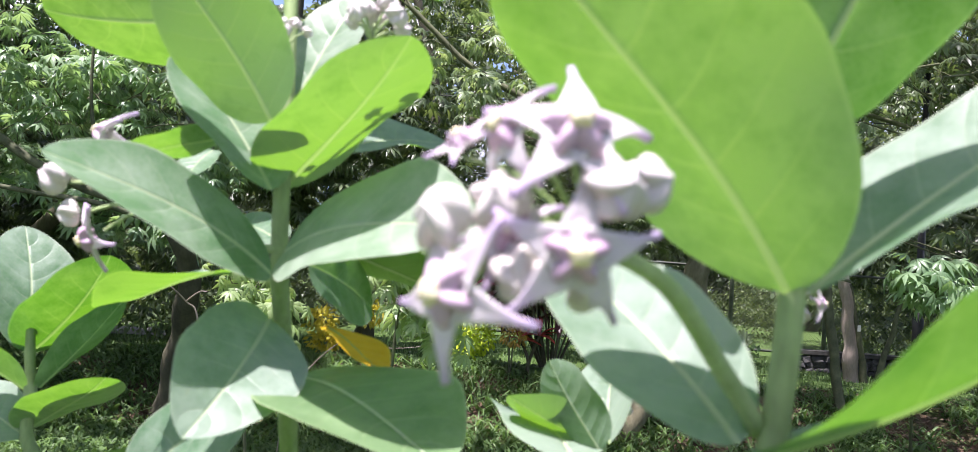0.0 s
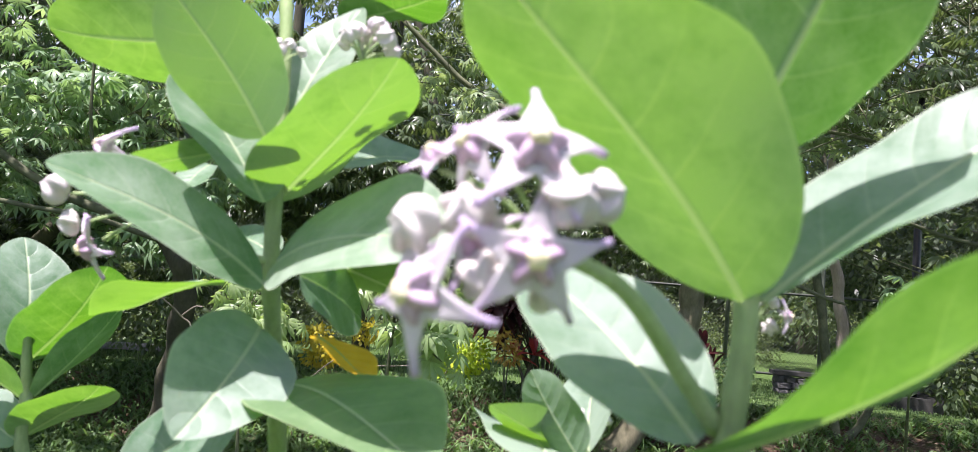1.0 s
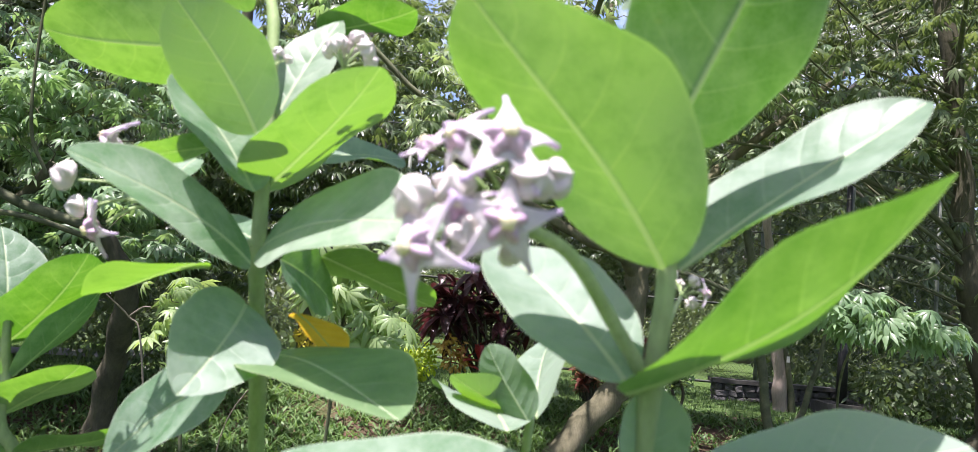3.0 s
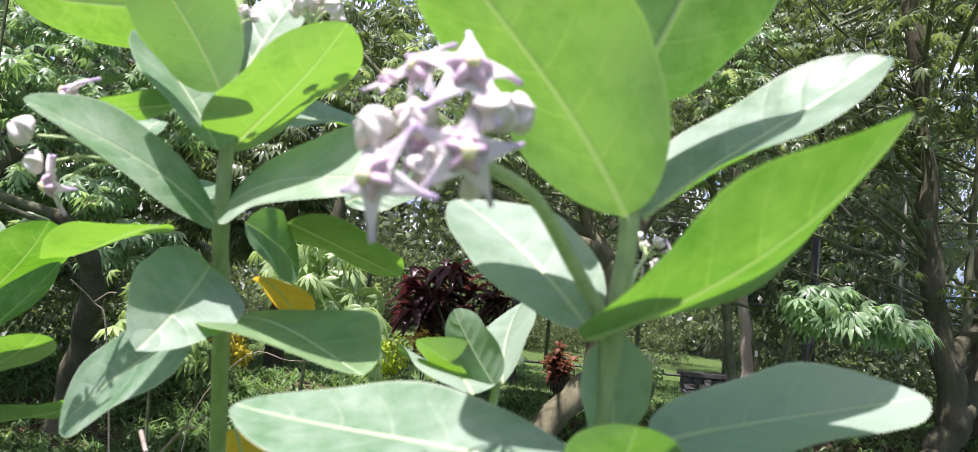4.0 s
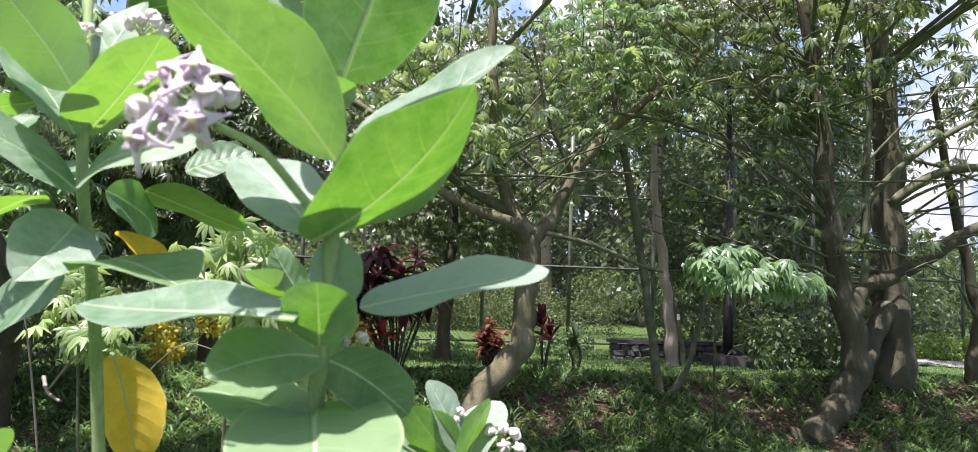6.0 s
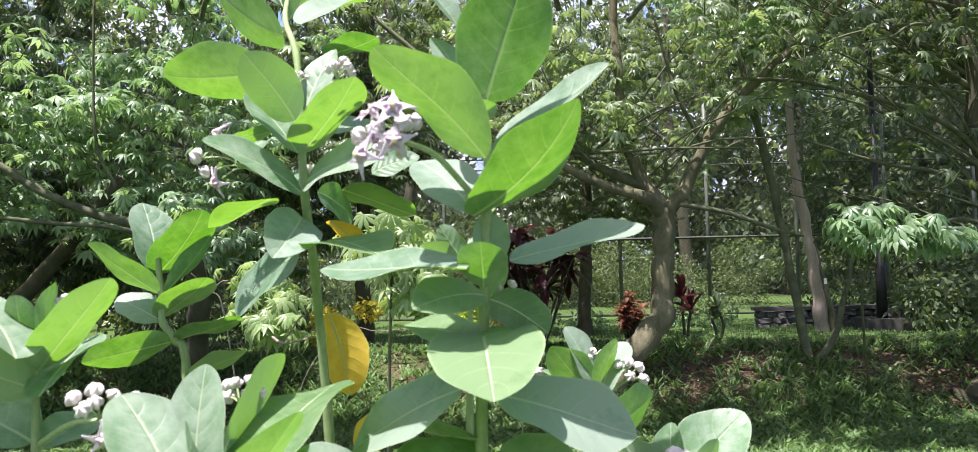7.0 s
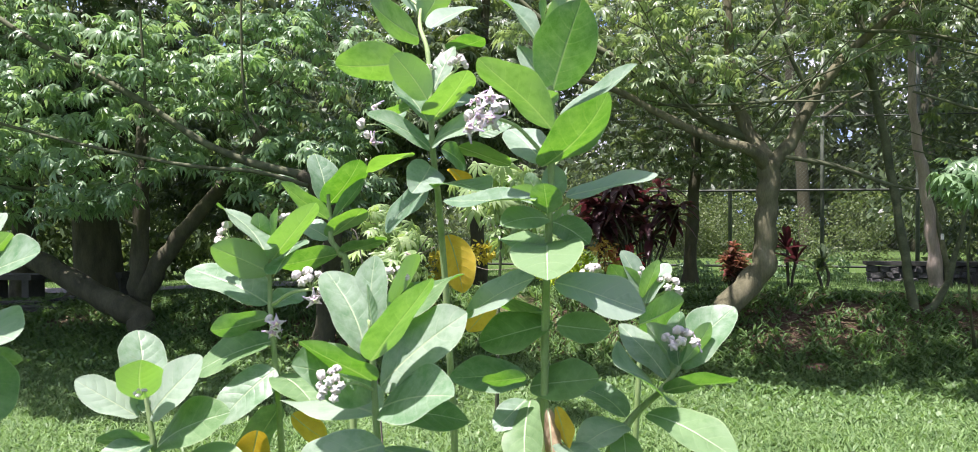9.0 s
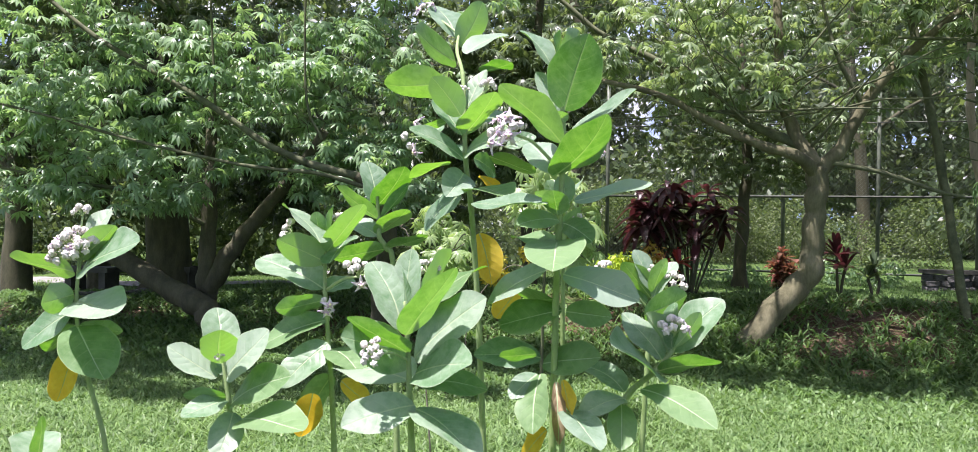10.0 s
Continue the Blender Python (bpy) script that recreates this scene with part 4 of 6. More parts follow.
left = plant("milkweed with stacked pairs of pale leaves and buds at its head", (-0.42, 0.42, -0.35), M_BLADE_PALE)
stem(left, [(-0.42, 0.42, -0.36), (-0.425, 0.41, 0.3), (-0.431, 0.4, 0.72), (-0.44, 0.39, 0.95), (-0.46, 0.4, 1.12), (-0.465, 0.41, 1.24)], 0.0092, 0.0045)
leaf(left, (-0.467, 0.414, 1.199), (-0.557, 0.327, 1.258), 0.66, -57, -0.03)
leaf(left, (-0.433, 0.313, 1.253), (-0.576, 0.410, 1.339), 0.62, -21, 0.03)
leaf(left, (-0.482, 0.423, 1.240), (-0.478, 0.384, 1.329), 0.58, -12, -0.03)
leaf(left, (-0.452, 0.393, 1.228), (-0.340, 0.362, 1.349), 0.60, -3, -0.03)
leaf(left, (-0.424, 0.347, 1.201), (-0.441, 0.499, 1.261), 0.60, 21, 0.03)
leaf(left, (-0.467, 0.405, 1.131), (-0.669, 0.440, 1.204), 0.60, 21, 0.03)
leaf(left, (-0.459, 0.396, 1.103), (-0.569, 0.345, 1.080), 0.62, -48, -0.03)
leaf(left, (-0.451, 0.398, 1.052), (-0.625, 0.378, 0.981), 0.62, 30, 0.03, M_BLADE_GREEN)
leaf(left, (-0.439, 0.380, 0.995), (-0.530, 0.300, 0.894), 0.64, 36, 0.03)
leaf(left, (-0.457, 0.406, 1.123), (-0.427, 0.498, 1.152), 0.62, 24, 0.03)
leaf(left, (-0.436, 0.380, 0.979), (-0.311, 0.280, 0.943), 0.60, 6, 0.03, M_BLADE_GREEN)
leaf(left, (-0.446, 0.376, 1.257), (-0.483, 0.489, 1.334), 0.66, 81, -0.03)
leaf(left, (-0.438, 0.400, 0.912), (-0.518, 0.350, 0.775), 0.62, -57, -0.03)
cluster(left, (-0.588, 0.412, 1.287), (-0.7, -0.3, 0.5), 6, 0, 0.03, 0.02, 15, (-0.465, 0.41, 1.22))
cluster(left, (-0.457, 0.48, 1.32), (0, 0.3, 0.9), 6, 0, 0.025, 0.016, 16, (-0.465, 0.42, 1.23))
cluster(left, (-0.325, 0.33, 1.192), (0.5, -0.5, 0.5), 9, 1, 0.04, 0.02, 17, (-0.455, 0.4, 1.13))
cluster(left, (-0.434, 0.35, 1.098), (0.1, -0.9, 0.3), 1, 2, 0.02, 0.02, 18, (-0.45, 0.4, 1.05))

back = plant("milkweed shoot with small upright leaves standing further back", (-0.47, 0.98, -0.35))
stem(back, [(-0.47, 0.98, -0.36), (-0.475, 0.98, 0.5), (-0.49, 0.97, 1.13), (-0.515, 0.97, 1.215), (-0.541, 0.97, 1.254), (-0.543, 0.97, 1.312), (-0.548, 0.97, 1.357), (-0.55, 0.97, 1.39)], 0.011, 0.005)
leaf(back, (-0.563, 0.988, 1.354), (-0.623, 1.055, 1.508), 0.58, -9, 0.03)
leaf(back, (-0.565, 1.001, 1.352), (-0.439, 0.926, 1.480), 0.62, -3, -0.03)
leaf(back, (-0.549, 0.970, 1.312), (-0.672, 0.920, 1.417), 0.60, -27, -0.03)
leaf(back, (-0.555, 0.991, 1.259), (-0.426, 0.916, 1.343), 0.60, -6, -0.03)
leaf(back, (-0.547, 0.976, 1.256), (-0.648, 0.999, 1.307), 0.64, 39, 0.03)
leaf(back, (-0.526, 0.981, 1.212), (-0.671, 0.897, 1.181), 0.62, -42, -0.03)
leaf(back, (-0.540, 0.982, 1.313), (-0.449, 0.992, 1.431), 0.62, -9, -0.03)
leaf(back, (-0.525, 0.986, 1.212), (-0.377, 0.978, 1.258), 0.60, -15, -0.03)
leaf(back, (-0.499, 0.981, 1.136), (-0.372, 0.983, 1.189), 0.60, -21, -0.03)

low = plant("low milkweed with a yellow-green young leaf and spreading leaves", (-0.58, 0.22, -0.35), M_BLADE_PALE)
stem(low, [(-0.58, 0.22, -0.36), (-0.59, 0.21, 0.4), (-0.599, 0.2, 0.76), (-0.61, 0.2, 0.88), (-0.628, 0.2, 0.98)], 0.011, 0.004)
leaf(low, (-0.636, 0.200, 0.964), (-0.689, 0.270, 1.088), 0.60, -6, 0.03)
leaf(low, (-0.620, 0.180, 0.969), (-0.568, 0.100, 1.061), 0.62, 0, -0.03)
leaf(low, (-0.642, 0.200, 0.930), (-0.741, 0.150, 1.008), 0.62, 33, 0.03)
leaf(low, (-0.619, 0.200, 0.928), (-0.517, 0.220, 1.047), 0.62, 51, 0.03)
leaf(low, (-0.615, 0.200, 0.879), (-0.668, 0.100, 0.858), 0.62, 21, 0.03)
leaf(low, (-0.618, 0.200, 0.887), (-0.698, 0.150, 0.896), 0.60, -45, -0.03)
leaf(low, (-0.605, 0.200, 0.868), (-0.449, 0.200, 0.946), 0.62, 42, 0.03, M_BLADE_GREEN)
leaf(low, (-0.598, 0.200, 0.851), (-0.589, 0.120, 0.764), 0.64, -18, 0.03)
leaf(low, (-0.576, 0.200, 0.835), (-0.374, 0.120, 0.845), 0.62, 15, 0.03, M_BLADE_GREEN)
leaf(low, (-0.632, 0.200, 0.938), (-0.640, 0.300, 0.981), 0.60, 0, 0.03)
cluster(low, (-0.585, 0.12, 1.0), (0.1, -0.5, 0.8), 5, 0, 0.012, 0.007, 19, (-0.625, 0.2, 0.97))

lone = plant("lone milkweed with many buds and a hanging yellow leaf", (-0.98, 0.32, -0.35), M_BLADE_PALE)
stem(lone, [(-0.98, 0.32, -0.36), (-1.0, 0.31, 0.3), (-1.03, 0.3, 0.69), (-1.09, 0.3, 0.89), (-1.125, 0.3, 1.05), (-1.118, 0.3, 1.2)], 0.0075, 0.0045)
leaf(lone, (-1.115, 0.300, 1.195), (-1.008, 0.300, 1.287), 0.64, -33, -0.03)
leaf(lone, (-1.106, 0.300, 1.220), (-1.070, 0.360, 1.330), 0.62, 18, 0.03)
leaf(lone, (-1.111, 0.300, 1.167), (-0.896, 0.250, 1.248), 0.62, 45, 0.03)
leaf(lone, (-1.135, 0.300, 1.163), (-1.321, 0.280, 1.199), 0.60, -36, -0.03)
leaf(lone, (-1.134, 0.300, 1.103), (-1.163, 0.220, 1.085), 0.99, -78, -0.03)
leaf(lone, (-1.130, 0.300, 1.083), (-0.916, 0.200, 1.074), 0.62, 27, 0.03)
leaf(lone, (-1.138, 0.300, 1.058), (-1.250, 0.250, 0.964), 0.62, 48, 0.03)
leaf(lone, (-1.129, 0.300, 1.021), (-1.245, 0.330, 0.940), 0.62, -15, -0.03)
# Shade on this leaf is painted by giving it the darker green blade.
leaf(lone, (-1.125, 0.300, 1.021), (-0.987, 0.240, 0.897), 0.72, 15, 0.05, M_BLADE_GREEN)
yellow_leaf(lone, (-1.129, 0.300, 0.963), (-1.168, 0.280, 0.820), 0.62, -36, -0.03)
leaf(lone, (-1.114, 0.300, 1.021), (-1.031, 0.360, 1.001), 0.62, -51, -0.03)
cluster(lone, (-1.13, 0.27, 1.262), (-0.2, -0.4, 0.8), 44, 3, 0.076, 0.023, 20, (-1.12, 0.3, 1.16))
cluster(lone, (-1.12, 0.31, 1.335), (-0.1, 0, 0.9), 6, 0, 0.025, 0.016, 21, (-1.12, 0.3, 1.2))

edge = plant("small milkweed with a broad pale leaf in the grass", (-1.1, 0.12, -0.35), M_BLADE_PALE)
stem(edge, [(-1.1, 0.12, -0.36), (-1.1, 0.12, 0.2), (-1.1, 0.12, 0.66)], 0.008, 0.004)
leaf(edge, (-1.076, 0.120, 0.713), (-1.169, 0.200, 0.764), 0.85, -3, 0.03)
leaf(edge, (-1.073, 0.120, 0.721), (-1.047, 0.100, 0.834), 0.58, 54, -0.03)


# ---- trees behind ----
def palmate(rng, leaflets=7):
    """One palmate leaf: leaflets hanging from a hub at the origin, pointing along +x, 1 long."""
    V, F = [(0, 0, 0)], []
    for k in range(leaflets):
        a = (k - (leaflets - 1) / 2) * (4.4 / leaflets)
        L = 1.0 - 0.28 * abs(a) / 2.2
        d, s = np.array([math.cos(a), math.sin(a), 0]), np.array([-math.sin(a), math.cos(a), 0])
        w, b = 0.135 * L, len(V)
        V += [d * 0.5 * L + s * w - np.array([0, 0, 0.19]), d * 0.52 * L - np.array([0, 0, 0.14]), d * 0.5 * L - s * w - np.array([0, 0, 0.19]),
              d * L * 0.9 - np.array([0, 0, 0.58 * L])]
        F += [(0, b + 1, b), (0, b + 2, b + 1), (b, b + 1, b + 3), (b + 1, b + 2, b + 3)]
    return np.array(V, dtype=float), np.array(F)


PALM_V, PALM_F = palmate(None)


def rosettes(rng, centres, leaf_size, per, petiole, droop=0.35):
    """Leaves spreading round each shoot tip, all in one go."""
    n = len(centres) * per
    c = np.repeat(centres, per, axis=0)
    a = np.tile(np.arange(per) * 2.4, len(centres)) + np.repeat(rng.uniform(0, 6.3, len(centres)), per) + rng.normal(0, 0.3, n)
    tilt = rng.normal(-droop, 0.35, n)
    x = np.stack([np.cos(a) * np.cos(tilt), np.sin(a) * np.cos(tilt), np.sin(tilt)], -1)
    roll = rng.normal(0, 0.35, n)
    h = np.stack([-np.sin(a), np.cos(a), np.zeros(n)], -1)
    z0 = np.cross(x, h)
    y = h * np.cos(roll)[:, None] + z0 * np.sin(roll)[:, None]
    z = np.cross(x, y)
    s = leaf_size * rng.uniform(0.65, 1.25, n)
    pet = petiole * rng.uniform(0.3, 1.2, n)
    start = c + np.stack([np.cos(a), np.sin(a), np.full(n, 0.25)], -1) * pet[:, None]
    start[:, 2] += rng.uniform(-0.12, 0.08, n)
    V = start[:, None, :] + s[:, None, None] * (PALM_V[None, :, 0:1] * x[:, None, :] + PALM_V[None, :, 1:2] * y[:, None, :] + PALM_V[None, :, 2:3] * z[:, None, :])
    F = PALM_F[None] + (np.arange(n) * len(PALM_V))[:, None, None]
    return V.reshape(-1, 3), F.reshape(-1, 3)


def in_blob(rng, n, c, r, hollow=0.35):
    d = rng.normal(0, 1, (n, 3))
    d /= np.linalg.norm(d, axis=1)[:, None]
    q = rng.uniform(hollow, 1, n) ** 0.6
    return np.array(c) + d * q[:, None] * np.array(r)


def leaf_mass(rng, blobs, per, size):
    """Small leaves over the outsides of rounded clumps. blobs: rows of x, y, z, radius."""
    n = len(blobs) * per
    c = np.repeat(blobs[:, :3], per, axis=0)
    rad = np.repeat(blobs[:, 3], per)
    d = rng.normal(0, 1, (n, 3))
    d /= np.linalg.norm(d, axis=1)[:, None]
    c = c + d * (rad * rng.uniform(0.55, 1.05, n))[:, None] * np.array([1.1, 0.9, 0.8])
    t = d * 0.5 + rng.normal(0, 0.6, (n, 3)) - np.array([0, 0, 0.5])
    t /= np.linalg.norm(t, axis=1)[:, None]
    s = np.cross(t, rng.normal(0, 1, (n, 3)))
    s /= np.linalg.norm(s, axis=1)[:, None]
    L = (size * rng.uniform(0.5, 1.5, n))[:, None]
    V = np.stack([c, c + t * L * 0.5 + s * L * 0.24, c + t * L, c + t * L * 0.5 - s * L * 0.24], 1).reshape(-1, 3)
    return V, ((np.arange(n) * 4)[:, None] + np.array([[0, 1, 2, 3]])).tolist()


def tree(name, label, limbs, blobs, seed, leaf_size=0.13, per=7, mat=None, bark=None, twigs=True, petiole=0.16, droop=0.35, category="tree", bare=0):
    """limbs: (points, radius at foot, radius at end); blobs: (centre, radii, number of shoots)."""
    rng = np.random.default_rng(seed)
    r = random.Random(seed)
    foot = Vector(limbs[0][0][0])
    t = thing(name, label, category, foot)
    nodes = []
    for k, (pts, r0, r1) in enumerate(limbs):
        line = smooth_line(pts, 9 if r0 > 0.05 else 6)
        m = len(line) - 1
        ph = r.uniform(0, 6)
        line = [q + Vector((math.sin(i * 0.9 + ph), math.cos(i * 0.7 + ph), 0)) * r0 * 0.1 for i, q in enumerate(line)]
        radii = [(r0 + (r1 - r0) * i / m) * (1 + 0.05 * math.sin(i * 1.1 + ph)) for i in range(m + 1)]
        if k == 0:
            radii[0] *= 1.7
            radii[1] *= 1.35
            radii[2] *= 1.12
        sides = 20 if r0 > 0.08 else 8
        v, f = tube([q - foot for q in line], radii, sides)
        if r0 > 0.05:
            # knots, ridges and hollows of old bark
            for i, q in enumerate(v):
                c = line[i // sides] - foot
                v[i] = c + (q - c) * (1 + 0.09 * noise.noise(q * 2.6) + 0.09 * noise.noise(Vector((q.x * 22, q.y * 22, q.z * 5))))
        part("trunk" if k == 0 else "limb", mesh_of("limb", v, f, (bark or M_BARK) if r0 > 0.072 else M_TWIG), t)
        nodes += [(q, rad) for i, (q, rad) in enumerate(zip(line, radii)) if k or i > m * 0.7]
    pts = np.concatenate([in_blob(rng, n, c, rad) for c, rad, n in blobs]) if blobs else np.zeros((0, 3))
    if len(pts):
        P = np.array([tuple(q) for q, _ in nodes])
        if twigs:
            s = Soup()
            links = np.array(list(pts) + [pts[rng.integers(len(pts))] + rng.normal(0, 0.35, 3) for _ in range(bare)])
            reach = np.array([((P - q) ** 2).sum(1).min() for q in links])
            wood = np.zeros((len(P) + 3 * len(links), 3))
            wood[:len(P)], have = P, len(P)
            for q in links[np.argsort(reach)]:
                d2 = ((wood[:have] - q) ** 2).sum(1) + 0.8 * np.clip(wood[:have, 2] - q[2] + 0.1, 0, None)
                a = wood[int(d2.argmin())]
                L = float(np.linalg.norm(q - a))
                if L < 0.05:
                    continue
                b = a + (q - a) * 0.35 + rng.normal(0, 0.07 * L, 3)
                c = a + (q - a) * 0.7 + rng.normal(0, 0.07 * L, 3)
                r0 = 0.0045 + 0.005 * min(L, 2)
                s.add(*tube([Vector(a) - foot, Vector(b) - foot, Vector(c) - foot, Vector(q) - foot], [r0, r0 * 0.85, r0 * 0.7, 0.004], 4, False))
                wood[have:have + 3] = b, c, q
                have += 3
            tw = part("branchwork", s.mesh("branchwork", M_TWIG), t)
            tagged(tw, kind="stuff")
        V, F = rosettes(rng, pts, leaf_size, per, petiole, droop)
        crown = part("crown", mesh_of("crown", V - np.array(foot), F, mat or M_TREE_LEAF), t)
        tagged(crown, "palmate green leaves in loose drooping tufts", kind="stuff")
    return t


def boughs(seed, starts, n, reach, r0, sides=(-1, 1), rise=(-0.15, 0.7), depth=(-0.6, 0.3)):
    """Long thin bare branches leaving a trunk at points between the given ones."""
    r = random.Random(seed)
    out = []
    for _ in range(n):
        k = r.randrange(len(starts) - 1)
        p = Vector(starts[k]).lerp(Vector(starts[k + 1]), r.random())
        d = Vector((r.choice(sides) * r.uniform(0.6, 1), r.uniform(*depth), r.uniform(*rise))).normalized()
        L, q = r.uniform(*reach), r.uniform(0.7, 1.2)
        pts = [p]
        for i in range(4):
            d = (d + Vector((r.uniform(-0.15, 0.15), r.uniform(-0.1, 0.1), r.uniform(-0.2, 0.16)))).normalized()
            pts.append(pts[-1] + d * L / 4)
        out.append((pts, r0 * q, r0 * q * 0.3))
    return out


leaning_tree = tree("tree", "tree with a leaning, bent grey-brown trunk forking low on the bank",
     [([(0.92, 7.75, -0.4), (1.1, 7.85, -0.08), (1.51, 7.97, 0.44), (1.79, 8, 0.78), (1.81, 8, 1.2), (1.84, 8, 1.6), (1.86, 8, 1.95)], 0.15, 0.105),
      ([(1.86, 8, 1.93), (1.64, 8.2, 2.32), (1.49, 8.2, 2.8), (1.44, 8.3, 3.6), (1.4, 8.4, 5.2)], 0.085, 0.04),
      ([(1.86, 8, 1.9), (2.07, 8, 2.12), (2.31, 8, 2.6), (2.65, 8, 3.07), (3.19, 8, 3.55), (3.9, 8, 4.2)], 0.085, 0.03),
      ([(1.84, 8, 1.85), (1.62, 7.8, 2.04), (1.23, 7.8, 2.17), (0.76, 7.8, 2.4), (0.14, 7.7, 2.73), (-0.5, 7.6, 2.9)], 0.075, 0.025),
      ([(1.7, 8.2, 2.2), (1.12, 8.2, 2.47), (0.56, 8.2, 2.92), (-0.02, 8.2, 3.27), (-0.62, 8.2, 3.6), (-1.3, 8.2, 4.2)], 0.06, 0.025),
      ([(1.9, 8, 2.0), (2.45, 7.8, 1.87), (2.96, 7.8, 1.68), (3.3, 7.9, 1.6)], 0.03, 0.014),
      ([(2.31, 8, 2.6), (2.0, 7.9, 3.2), (1.8, 7.9, 4.0)], 0.03, 0.012)] + boughs(12, [(1.86, 8, 2.0), (1.5, 8.1, 2.8), (0.76, 7.8, 2.4), (2.31, 8, 2.6)], 16, (0.9, 2.0), 0.016, rise=(0.0, 1.1)),
     [((0.9, 8.0, 2.85), (0.9, 0.6, 0.35), 26), ((0.2, 8.1, 3.5), (1.3, 0.8, 0.7), 62), ((2.3, 8.3, 2.75), (0.6, 0.4, 0.3), 9), ((2.8, 8.0, 3.6), (1.3, 0.8, 0.6), 36),
      # This clump hangs out of view and is there to shade the bank.
      ((0.6, 7.2, 4.9), (2.4, 1.2, 0.5), 45)], 11, 0.155, 6, M_TREE_LEAF_PALE, petiole=0.2, bare=220)

great_tree = tree("tree", "large tree with two heavy crossing trunks and many bare limbs",
     [([(5.1, 8.1, -0.35), (5.35, 8.2, -0.1), (5.71, 8.3, 0.24), (5.84, 8.3, 0.74), (5.64, 8.3, 1.46), (5.47, 8.3, 2.48), (5.35, 8.3, 3.59), (5.1, 8.3, 5.4)], 0.2, 0.09),
      ([(6.62, 8.8, -0.2), (6.67, 8.8, 0.69), (6.64, 8.9, 1.55), (6.67, 8.9, 2.57), (6.63, 8.9, 3.77), (6.4, 8.9, 5.6)], 0.27, 0.13),
      ([(5.8, 8.3, 0.45), (6.09, 8.5, 0.75), (6.5, 8.7, 1.3)], 0.15, 0.13),
      ([(5.8, 8.3, 1.2), (5.94, 8.3, 1.5), (6.46, 8.2, 1.76), (7.28, 8.2, 2.25), (8.3, 8.2, 2.6)], 0.11, 0.06),
      ([(5.8, 8.3, 1.0), (5.94, 8.3, 1.61), (5.95, 8.3, 2.5), (6.0, 8.3, 3.63), (6.0, 8.3, 5.2)], 0.055, 0.03),
      ([(5.6, 8.3, 2.0), (5.9, 8.3, 2.45), (6.51, 8.2, 3.1), (7.3, 8.1, 3.6)], 0.05, 0.03),
      ([(5.5, 8.3, 2.4), (5.1, 8.2, 2.75), (4.56, 8.1, 2.98), (3.44, 7.9, 3.24), (2.6, 7.8, 3.3)], 0.04, 0.015),
      ([(5.55, 8.3, 2.0), (4.8, 8.0, 2.25), (4.1, 7.8, 2.35), (3.2, 7.6, 2.6)], 0.035, 0.012),
      ([(5.4, 8.3, 3.2), (4.7, 8.1, 3.6), (4.0, 7.9, 4.3)], 0.04, 0.02),
      ([(5.6, 8.3, 1.6), (5.0, 8.0, 1.75), (4.3, 7.7, 1.6), (3.8, 7.5, 1.75)], 0.025, 0.01),
      ([(6.6, 8.8, 2.6), (7.2, 8.6, 3.0), (8.2, 8.4, 3.2), (9.2, 8.3, 4.0)], 0.07, 0.03)]
     + boughs(24, [(5.7, 8.3, 1.3), (5.47, 8.3, 2.48), (5.3, 8.3, 4.2)], 26, (1.4, 3.2), 0.022, (-1, -1, 1), (-0.2, 0.9))
     + boughs(25, [(6.65, 8.9, 1.4), (6.67, 8.9, 2.57), (6.6, 8.9, 4.2)], 18, (1.2, 2.8), 0.024, (-1, 1)),
     [((4.2, 7.9, 3.9), (1.6, 1.2, 0.7), 50), ((6.0, 8.0, 4.5), (2.2, 1.5, 0.7), 55), ((7.6, 8.0, 3.2), (1.3, 1.0, 0.8), 20), ((4.6, 7.6, 2.6), (1.2, 0.8, 0.5), 12),
      # The clump at 5.8 m is unseen, added to shade the bank.
      ((6.0, 7.6, 1.9), (0.8, 0.6, 0.3), 6), ((4.1, 6.4, 5.8), (3.2, 1.8, 0.5), 130)], 23, 0.16, 4, M_TREE_LEAF_DARK_SHADE, M_BARK_DARK_SHADE, bare=420)

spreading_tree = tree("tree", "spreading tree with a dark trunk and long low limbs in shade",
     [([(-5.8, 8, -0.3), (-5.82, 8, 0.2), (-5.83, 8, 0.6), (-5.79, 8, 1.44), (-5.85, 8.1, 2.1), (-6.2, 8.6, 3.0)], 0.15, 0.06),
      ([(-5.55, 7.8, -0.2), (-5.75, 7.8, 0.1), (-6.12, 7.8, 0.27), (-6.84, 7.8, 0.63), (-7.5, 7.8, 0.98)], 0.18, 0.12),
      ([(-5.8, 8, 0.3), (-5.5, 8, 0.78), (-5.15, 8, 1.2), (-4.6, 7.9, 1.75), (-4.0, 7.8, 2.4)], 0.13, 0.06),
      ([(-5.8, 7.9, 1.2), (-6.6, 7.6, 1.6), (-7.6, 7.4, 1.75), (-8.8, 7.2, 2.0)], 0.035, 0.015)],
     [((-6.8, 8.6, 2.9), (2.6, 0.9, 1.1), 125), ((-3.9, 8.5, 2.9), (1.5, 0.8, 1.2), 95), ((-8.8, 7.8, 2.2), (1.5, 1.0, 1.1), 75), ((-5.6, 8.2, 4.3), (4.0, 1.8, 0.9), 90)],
     37, 0.175, 7, M_TREE_LEAF, M_BARK_DARK_SHADE, petiole=0.24, bare=120)

